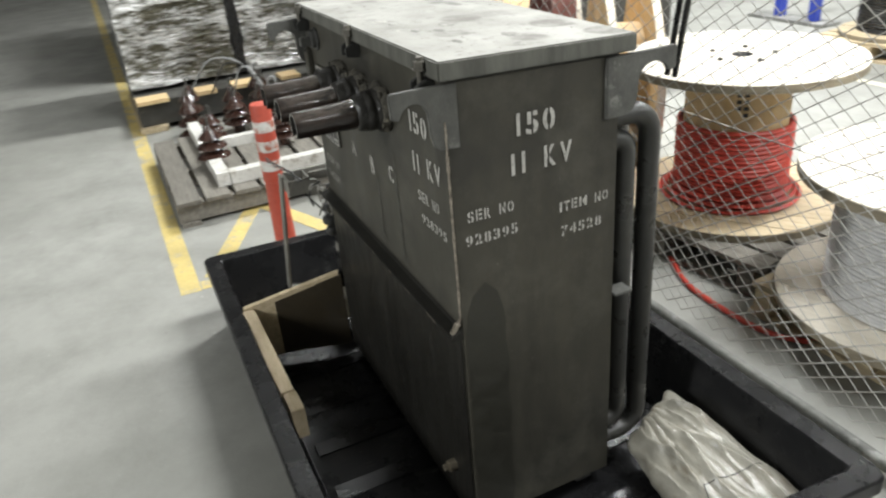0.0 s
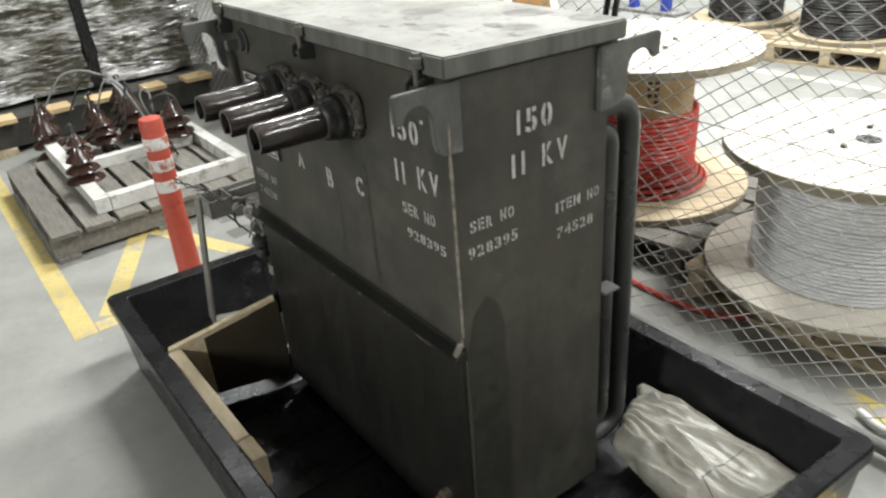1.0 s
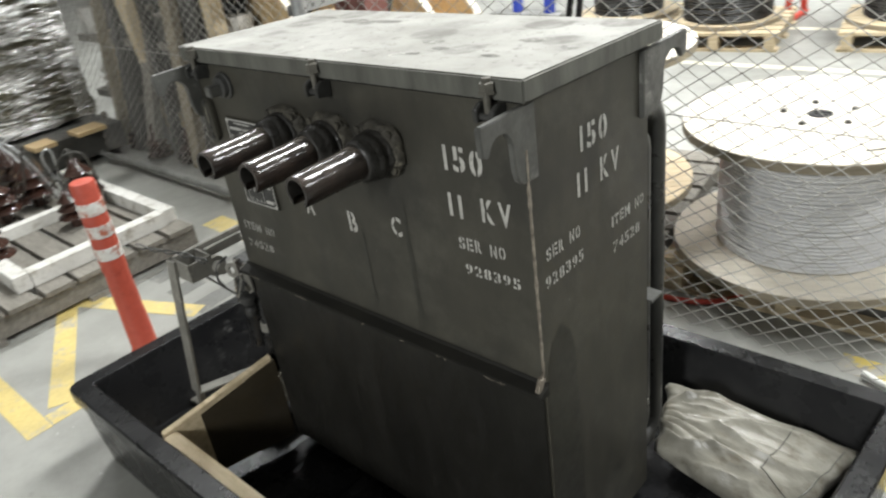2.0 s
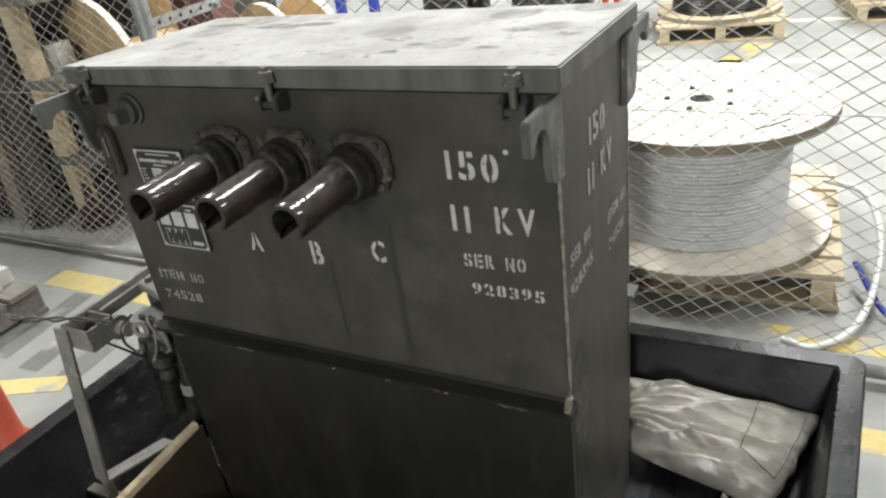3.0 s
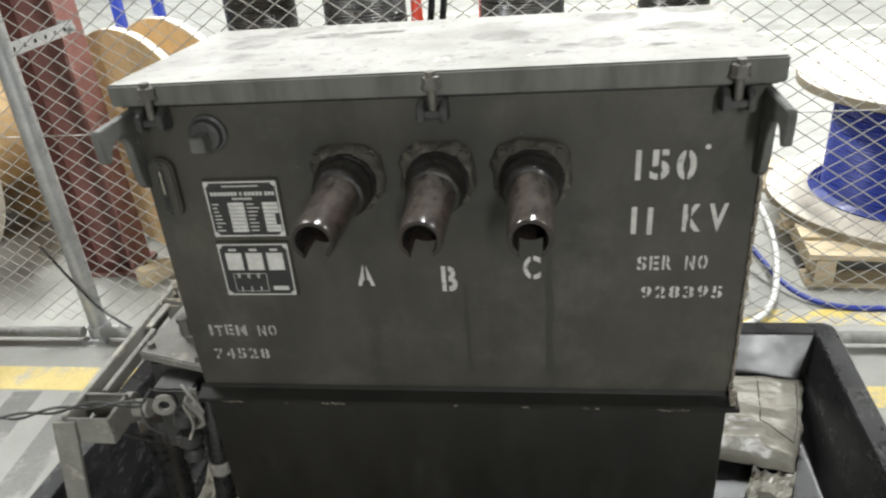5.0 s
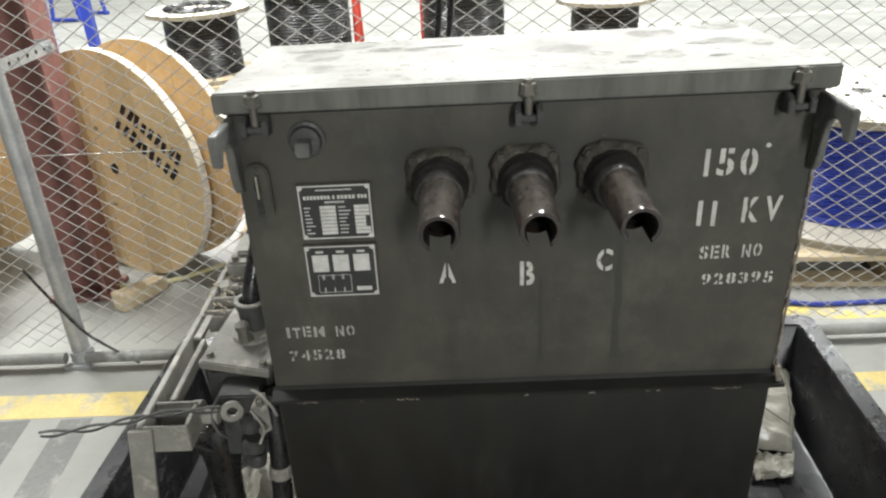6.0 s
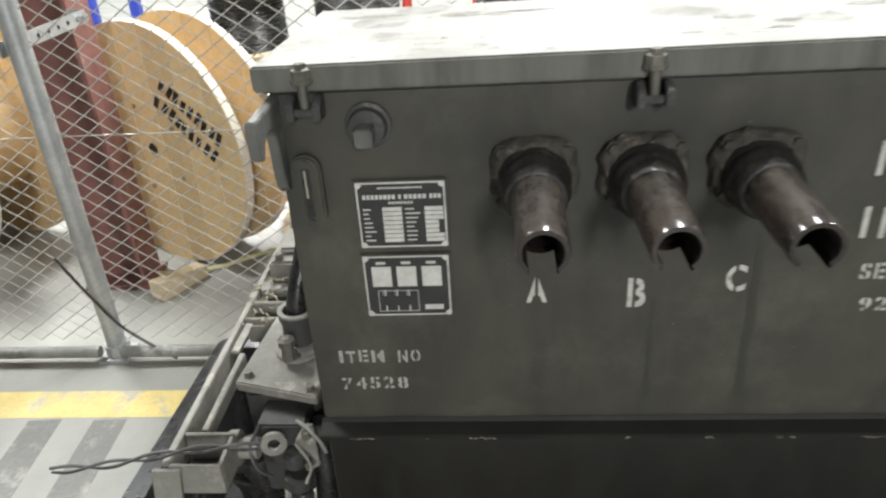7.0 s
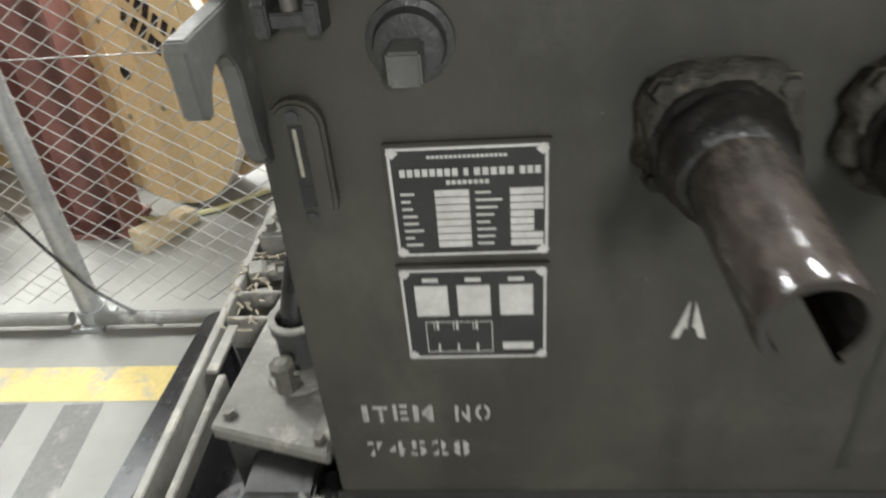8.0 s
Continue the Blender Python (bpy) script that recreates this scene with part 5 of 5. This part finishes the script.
for ph in (0, math.pi):
    sweep(bm, [(-1.05 - 0.020 * k, -0.075 - 0.0025 * k + 0.005 * math.cos(ph + k * 0.9), 0.716 - 0.0004 * k + 0.006 * math.sin(k * 0.35) + 0.005 * math.sin(ph + k * 0.9)) for k in range(17)], 0.0027, 6, 2)
spart("twisted_wire", bm, M_DARKCAST, smooth=True)

# nuts, plates and clips crowded round the casting
bm = bmesh.new()
lathe(bm, [(0.021, 0.0), (0.023, 0.002), (0.023, 0.022), (0.016, 0.026), (0.010, 0.026), (0.010, 0.040)], 6, (1, 0.15, 0.1), (-1.185, 0.425, 0.690))
spart("link_nut", bm, M_CAST, label="dust-caked hexagon nut")
bm = bmesh.new()
prism(bm, [(-1.186, 0.20), (-1.170, 0.20), (-1.168, 0.295), (-1.184, 0.295)], 0.690, 0.697, "z")
spart("slotted_strip", bm, M_CAST, bevel=0.001)
bm = bmesh.new()
prism(bm, [(-1.02, 0.655), (-1.00, 0.69), (-0.985, 0.69), (-0.985, 0.60), (-1.01, 0.585)], 0.000, 0.006, "y")
lever = spart("lever_plate", bm, M_CAST, bevel=0.001)
for lx, lz in ((-0.997, 0.672), (-1.0, 0.61)):
    bm = bmesh.new()
    bolt(bm, (lx, 0.0, lz), (0, -1, 0), 0.008, 0.010)
    spart("lever_bolt", bm, M_BOLT, lever)
bm = bmesh.new()
lathe(bm, [(0.011, -0.004), (0.022, -0.004), (0.022, 0.004), (0.011, 0.004)], 18, (0.3, -1, 0.1), (-1.055, -0.005, 0.655), close=True)
spart("eye_ring", bm, M_CAST, smooth=True)
bm = sweep(bmesh.new(), [(-1.075, 0.0, 0.690), (-1.085, -0.03, 0.672), (-1.075, -0.045, 0.640), (-1.055, -0.04, 0.615)], 0.0035, 6, 4)
spart("wire_clip", bm, M_DARKCAST, smooth=True)
for cx, cy, turn in ((-1.07, 0.26, 0.4), (-1.09, 0.30, 1.2), (-1.045, 0.34, 2.0), (-1.065, 0.39, 0.9)):
    bm = bmesh.new()
    box(bm, -0.009, 0.009, -0.005, 0.005, 0, 0.004, Matrix.Translation((cx, cy, 0.7125)) @ Matrix.Rotation(turn, 4, "Z"))
    spart("rust_flake", bm, M_RUST, cover)

# straw and chips caught on the rail and in its cells
bm = bmesh.new()
for k in range(90):
    x, y = -1.19 + random.uniform(-0.008, 0.05), random.uniform(0.27, 0.65)
    a = 0.003 + random.random() * 0.008
    z = 0.7055 if x < -1.188 else 0.703
    box(bm, -a, a, -0.0011, 0.0011, 0, 0.0015, Matrix.Translation((x, y, z)) @ Matrix.Rotation(random.uniform(0, 3), 4, "Z") @ Matrix.Rotation(random.uniform(-0.2, 0.2), 4, "Y"))
tagged(spart("dry_debris", bm, M_RIM), kind="stuff")

# plastic sheet crumpled behind the boot
bm = bmesh.new()
bmesh.ops.create_grid(bm, x_segments=16, y_segments=16, size=0.5)
for v in bm.verts:
    u, w = v.co.x, v.co.y
    v.co = Vector((-1.12 + 0.16 * u, 0.17 + 0.36 * w, 0.16 + 0.16 * (0.5 - abs(u)) + 0.05 * noise.noise(Vector((u * 7, w * 7, 0))) + 0.02 * noise.noise(Vector((u * 22, w * 22, 3)))))
bmesh.ops.solidify(bm, geom=bm.faces[:], thickness=0.004)
tagged(part("plastic_sheet", bm, M_SACK, smooth=True), "crumpled clear plastic sheet lying in the spill tray", "plastic sheet")

# ---- wooden tray boards ----
crate = thing("wooden_crate", (-1.04, -0.33, 0.06), "raw timber boards nailed in a corner, oil-soaked inside, in the tray", "crate")


def plank(a, b, th, z_low, material, name="board"):
    """An upright board from a to b (x, y, top height), th thick, its foot at z_low."""
    bm = bmesh.new()
    d = Vector((b[0] - a[0], b[1] - a[1], 0)).normalized()
    n = Vector((-d.y, d.x, 0)) * th / 2
    vs = []
    for p in (a, b):
        for s in (-1, 1):
            for z in (z_low, p[2]):
                vs.append(bm.verts.new((p[0] + s * n.x + 1.04, p[1] + s * n.y + 0.33, z - 0.06)))
    for f in ((0, 1, 3, 2), (4, 6, 7, 5), (0, 4, 5, 1), (2, 3, 7, 6), (0, 2, 6, 4), (1, 5, 7, 3)):
        bm.faces.new([vs[i] for i in f])
    bmesh.ops.recalc_face_normals(bm, faces=bm.faces)
    return part(name, bm, material, crate, bevel=0.002)


plank((-1.060, -0.345, 0.305), (-0.972, -0.015, 0.395), 0.024, 0.10, M_TIMBER)
plank((-1.045, -0.312, 0.298), (-0.960, -0.010, 0.386), 0.010, 0.10, M_OILWOOD, "oily_panel")
plank((-1.045, -0.332, 0.301), (-0.57, -0.322, 0.270), 0.040, 0.20, M_TIMBER)
plank((-0.57, -0.318, 0.266), (-0.48, -0.316, 0.262), 0.040, 0.16, M_TIMBER, "end_block")

# ---- sack ----
def sack():
    quad = [Vector((-0.024, 0.49, 0.13)), Vector((-0.075, 0.68, 0.205)), Vector((0.425, 0.735, 0.15)), Vector((0.325, 0.435, 0.085))]
    n = 64
    bm = bmesh.new()
    grid = {}
    for side in (1, -1):
        for i in range(n + 1):
            for j in range(n + 1):
                if side == -1 and (i in (0, n) or j in (0, n)):
                    grid[side, i, j] = grid[1, i, j]
                    continue
                u, v = i / n, j / n
                p = (quad[0] * (1 - u) + quad[3] * u) * (1 - v) + (quad[1] * (1 - u) + quad[2] * u) * v
                e = (max(4 * u * (1 - u), 0) * max(4 * v * (1 - v), 0)) ** 0.35
                if side == 1:
                    du, dv = u + 0.12, v - 0.45
                    th, rad = math.atan2(dv, du), math.hypot(du, dv)
                    ray = math.sin(th * 8 + 2.2 * noise.noise(Vector((u * 3, v * 3, 1)))) * math.exp(-2.4 * rad)
                    crease = 0.0
                    for amp, fu, fv, seed in ((0.022, 1.1, 2.9, 3), (0.007, 1.8, 6.5, 8)):
                        bend = 0.5 * noise.noise(Vector((u * 2, v * 2, seed)))
                        crease += amp * max(0.0, 1 - 2.6 * abs(noise.noise(Vector((u * fu + v * 1.2 + bend, v * fv - u * 1.5 + bend, seed))))) ** 2
                    fold = 0.022 * abs(ray) ** 1.2 + crease * (1.15 - 0.75 * u) + 0.012 * noise.noise(Vector((u * 2.6, v * 2.2, 7)))
                    fold += 0.022 * math.exp(-((u - 0.28) / 0.16) ** 2 - ((v - 0.8) / 0.22) ** 2)
                    p = p + Vector((0.015, -0.03, 0.062)) * e + Vector((0, 0, fold * min(1, 10 * u * (1 - u), 10 * v * (1 - v)) - 0.004))
                    edge = min(u, v, 1 - u, 1 - v)
                    p += Vector((0.012 * noise.noise(Vector((v * 6, u * 6, 4))), 0.012 * noise.noise(Vector((u * 6, v * 6, 9))), 0)) * (1 - min(edge * 6, 1))
                else:
                    p = p * 1.0
                    p.z = max(0.068, p.z - (p.z - 0.068) * e)
                grid[side, i, j] = bm.verts.new(p)
    for side in (1, -1):
        for i in range(n):
            for j in range(n):
                f = [grid[side, i, j], grid[side, i + 1, j], grid[side, i + 1, j + 1], grid[side, i, j + 1]]
                bm.faces.new(f if side == 1 else f[::-1])
    seen = {(i, j): grid[1, i, j].co.copy() for i in range(n + 1) for j in range(n + 1)}
    ob = part("sack", bm, M_SACK, smooth=True)
    for a, b in (((0.68, 0.92), (0.68, 0.34)), ((0.68, 0.34), (0.93, 0.22)), ((0.93, 0.22), (0.93, 0.90))):
        path = []
        for k in range(13):
            u, v = (a[0] + (b[0] - a[0]) * k / 12) * n, (a[1] + (b[1] - a[1]) * k / 12) * n
            i, j = int(u), int(v)
            low = seen[i, j].lerp(seen[i + 1, j], u - i)
            path.append(low.lerp(seen[i, j + 1].lerp(seen[i + 1, j + 1], u - i), v - j) + Vector((0, 0, 0.001)))
        part("stitched_seam", sweep(bmesh.new(), path, 0.0013, 5), M_DARKSTEEL, ob)
    return tagged(ob, "grubby white woven plastic sack, creased, in the spill tray", "sack")


sack()
bm = bmesh.new()
bmesh.ops.create_grid(bm, x_segments=10, y_segments=10, size=0.5)
for v in bm.verts:
    v.co = Vector((0.255 + 0.11 * v.co.x + 0.04 * v.co.y, 0.395 + 0.09 * v.co.y, 0.082 + 0.03 * noise.noise(v.co * 9)))
bmesh.ops.solidify(bm, geom=bm.faces[:], thickness=0.006)
tagged(part("rag", bm, M_SACK, smooth=True), "crumpled pale rag on the floor of the spill tray", "rag")

# ---- bollard ----
bol = thing("flexible_bollard", (-1.955, 0.0, 0), "orange flexible plastic bollard with scuffed white bands, standing on the floor", "bollard")
bm = bmesh.new()
lathe(bm, [(0.066, 0.0), (0.066, 0.02), (0.058, 0.035), (0.05, 0.05), (0.046, 0.3), (0.0425, 0.40), (0.046, 0.402), (0.045, 0.745), (0.041, 0.757), (0.02, 0.76)], 28)
part("bollard_post", bm, M_ORANGE, bol, smooth=True)
for z in (0.635, 0.545, 0.455):
    bm = bmesh.new()
    lathe(bm, [(0.0455, z), (0.0475, z + 0.001), (0.0475, z + 0.048), (0.0455, z + 0.049)], 28)
    part("reflective_band", bm, M_BAND, bol, smooth=True)

# ---- pallet with insulators ----
pallet(-3.2, 0.12, 1.2, 1.08, M_GREYWOOD, "weathered grey timber pallet loaded with insulators", 0)
arm = thing("white_crossarm_frame", (-3.24, 0.12, 0.14), "white painted steel cross-arm frame lying on a pallet", "steel frame")
for a in ((-0.8, 0.52, -0.29, -0.22, 0, 0.075), (0.45, 0.52, -0.215, 0.45, 0, 0.07), (-0.75, 0.5, 0.455, 0.52, 0, 0.07), (-0.2, -0.14, -0.215, 0.45, 0.0, 0.06)):
    part("channel", boxed(*a), M_WHITESTEEL, arm, bevel=0.003)


def insulator(x, y, z, h, lean=0.0, rz=0.0):
    root = thing("insulator", (x, y, z), "red-brown glazed porcelain insulator with stacked sheds", "insulator", "insulators on the pallet")
    root.matrix_world = pose(x, y, z, lean, 0, rz)
    prof = [(0.036, 0.0), (0.040, 0.05)]
    zz = 0.05
    for r in (0.092, 0.08, 0.066):
        prof += [(0.034, zz), (r, zz + 0.012), (r - 0.006, zz + 0.022), (0.034, zz + 0.045)]
        zz += 0.05
    prof += [(0.024, zz + 0.015), (0.018, zz + 0.03)]
    k = h / (zz + 0.03)
    bm = bmesh.new()
    lathe(bm, [(r * min(k, 1.15), q * k) for r, q in prof], 20)
    part("porcelain", bm, M_INSUL, root, smooth=True)
    bm = bmesh.new()
    rod(bm, (0, 0, h), (0, 0, h + 0.05), 0.008, 8)
    sweep(bm, [(0, 0, h + 0.045), (0.03, 0.02, h + 0.05), (0.05, 0.05, h + 0.02)], 0.006, 6, 3)
    part("terminal", bm, M_DARKSTEEL, root, smooth=True)


for ix, iy, ih in ((-3.92, -0.13, 0.24), (-3.08, -0.12, 0.25), (-4.0, 0.40, 0.25), (-3.45, 0.50, 0.27), (-4.3, -0.08, 0.22), (-4.3, 0.42, 0.24),
                    (-3.68, 0.14, 0.24), (-3.5, -0.05, 0.2), (-3.75, 0.35, 0.26), (-3.22, 0.33, 0.2), (-4.15, 0.2, 0.2)):
    insulator(ix, iy, 0.14 if ix > -3.83 else 0.0, ih if ix > -3.83 else ih + 0.14, 0, 60 * ix)
for k in range(6):
    bm = bmesh.new()
    a = [(-4.3 + 0.25 * k, -0.05 + 0.1 * k, 0.32), (-4.1 + 0.22 * k, 0.1 + 0.06 * k, 0.55), (-3.9 + 0.16 * k, 0.3, 0.5), (-3.75 + 0.1 * k, 0.42, 0.145)]
    sweep(bm, a, 0.006, 6, 5)
    tagged(part("stiff_lead", bm, M_DARKSTEEL if k % 2 else M_GALV, smooth=True), "stiff bent lead lying between the insulators", "cable", "leads on the pallet")

# ---- wrapped bales on a dark skid ----
skid = thing("timber_skid", (-5.2, 0.35, 0), "timber skid with pale plank ends, its shaded opening a dark block", "skid")
# solid dark block for the black edge and the shaded opening behind it
part("deck_shade_block", boxed(-0.6, 0.6, -0.78, 0.95, 0.04, 0.22), M_DARKSTEEL, skid, bevel=0.01)
for k, (y0, y1) in enumerate(((-0.78, -0.55), (-0.35, -0.2), (-0.08, 0.1), (0.3, 0.45), (0.6, 0.8))):
    part("plank_end", boxed(0.52, 0.70, y0, y1, 0.222, 0.25), M_PLY, skid, bevel=0.003)
part("bearer", boxed(-0.6, 0.66, -0.80, -0.60, 0.0, 0.039), M_TIMBER, skid, bevel=0.003)


def bale(x, y, z, sx, sy, sz):
    bm = bmesh.new()
    n = 14
    box(bm, -sx / 2, sx / 2, -sy / 2, sy / 2, 0, sz)
    bmesh.ops.subdivide_edges(bm, edges=bm.edges[:], cuts=n, use_grid_fill=True)
    bm.normal_update()
    for v in bm.verts:
        q = Vector((v.co.x + x, v.co.y + y, v.co.z * 2.4))
        k = 0.03 * noise.noise(q * 3) + 0.014 * noise.noise(q * 9)
        v.co += v.normal * k
    ob = part("wrapped_bale", bm, M_FILM, smooth=True)
    ob.location = (x, y, z)
    return tagged(ob, "olive bale wrapped in glossy creased stretch film on a skid", "bale", "wrapped bales")


bale(-5.35, -0.02, 0.255, 0.9, 0.82, 1.25)
bale(-5.35, 0.88, 0.255, 0.9, 0.80, 1.25)
tagged(part("black_upright", boxed(-4.90, -4.86, 0.40, 0.46, 0.26, 1.7), M_BLACK, bevel=0.004), "black strapping upright between the bales on the skid", "upright")
slabs = thing("parked_machine", (-7.6, 0.2, 0), "dark machine body parked beside the yellow line", "machine")
part("machine_body", boxed(-1.2, 1.2, -0.5, 1.0, 0.1, 1.7), M_DARKSTEEL, slabs, bevel=0.04)
part("machine_skirt", boxed(-1.25, 1.25, -0.54, 1.04, 0.0, 0.098), M_BLACK, slabs, bevel=0.01)

# ---- stored parts behind the fence ----
stack = thing("crate_stack", (-4.6, 2.75, 0), "dark stacked steel crates behind the fence", "crate stack")
for k, (x0, x1, z0, z1) in enumerate(((-1.5, -0.35, 0.0, 0.75), (-0.33, 0.75, 0.0, 0.7), (0.77, 1.5, 0.0, 0.85), (-1.45, 0.1, 0.76, 1.5), (0.14, 1.3, 0.86, 1.5))):
    part("crate", boxed(x0, x1, -0.4, 0.5, z0, z1), M_DARKSTEEL, stack, bevel=0.012)
rack = thing("timber_rack", (-4.1, 1.75, 0), "timber rack stacked with steel parts and white insulators behind the fence", "rack")
for k in range(5):
    x = -0.9 + 0.42 * k
    bm = bmesh.new()
    box(bm, -0.045, 0.045, -0.045, 0.045, 0, 1.9, Matrix.Translation((x, -0.25, 0)) @ Matrix.Rotation(0.10 * (k % 3 - 1), 4, "X"))
    part("upright", bm, M_DARKSTEEL if k % 2 else M_TIMBER, rack, bevel=0.004)
for z in (0.30, 0.72, 1.14):
    part("shelf", boxed(-1.1, 1.0, -0.3, 0.4, z, z + 0.05), M_GREYWOOD, rack, bevel=0.004)
for k in range(6):
    x = -4.75 + 0.27 * k
    bm = bmesh.new()
    w = random.uniform(0.03, 0.055)
    box(bm, -w, w, -0.03, 0.03, 0, random.uniform(1.0, 1.7))
    ob = part("leaning_bar", bm, (M_RIM, M_DARKSTEEL, M_GREYWOOD, M_DARKSTEEL)[k % 4], bevel=0.004)
    ob.matrix_world = pose(x, 1.36 - 0.03 * (k % 3), 0, -6 - 2 * (k % 3), random.uniform(-9, 9), random.uniform(-20, 20))
    tagged(ob, "long bar of timber or steel leaning behind the fence", "bar", "leaning bars")
n_box = 0
for z in (0.352, 0.772, 1.192):
    for k in range(7):
        x, y = -5.05 + 0.29 * k + random.uniform(-0.04, 0.04), 1.62 + random.uniform(-0.08, 0.12)
        if (k + n_box) % 3 == 0:
            bm = bmesh.new()
            lathe(bm, [(0.06, 0), (0.07, 0.02), (0.045, 0.05), (0.07, 0.08), (0.045, 0.11), (0.07, 0.14), (0.04, 0.18), (0.03, 0.22)], 16)
            ob = tagged(part("white_insulator", bm, M_PORC, smooth=True), "white porcelain insulator standing on the timber rack", "insulator", "insulators on the rack")
        elif (k + n_box) % 3 == 1:
            ob = tagged(part("packing_box", boxed(-0.08, 0.08, -0.06, 0.06, 0, random.uniform(0.12, 0.2)), M_WHITESTEEL, bevel=0.006), "pale scuffed packing box on the timber rack", "box", "boxes on the rack")
        else:
            bm = bmesh.new()
            lathe(bm, [(0.05, 0), (0.05, 0.04), (0.08, 0.05), (0.08, 0.1), (0.03, 0.12), (0.03, 0.25)], 14)
            ob = tagged(part("steel_fitting", bm, M_DARKSTEEL, smooth=True), "dark turned steel fitting on the timber rack", "fitting", "fittings on the rack")
        ob.matrix_world = pose(x, y, z, 0, 0, random.uniform(-25, 25))
    n_box += 1
for k in range(6):
    bm = bmesh.new()
    lathe(bm, [(0.04, 0), (0.09, 0.015), (0.05, 0.04), (0.085, 0.06), (0.045, 0.09), (0.075, 0.105), (0.03, 0.14), (0.02, 0.24)], 16)
    ob = tagged(part("brown_insulator", bm, M_INSUL, smooth=True), "red-brown porcelain insulator standing on the floor behind the fence", "insulator", "insulators on the floor")
    ob.matrix_world = pose(-4.9 + 0.36 * k, 1.32 + 0.05 * (k % 2), 0.0)
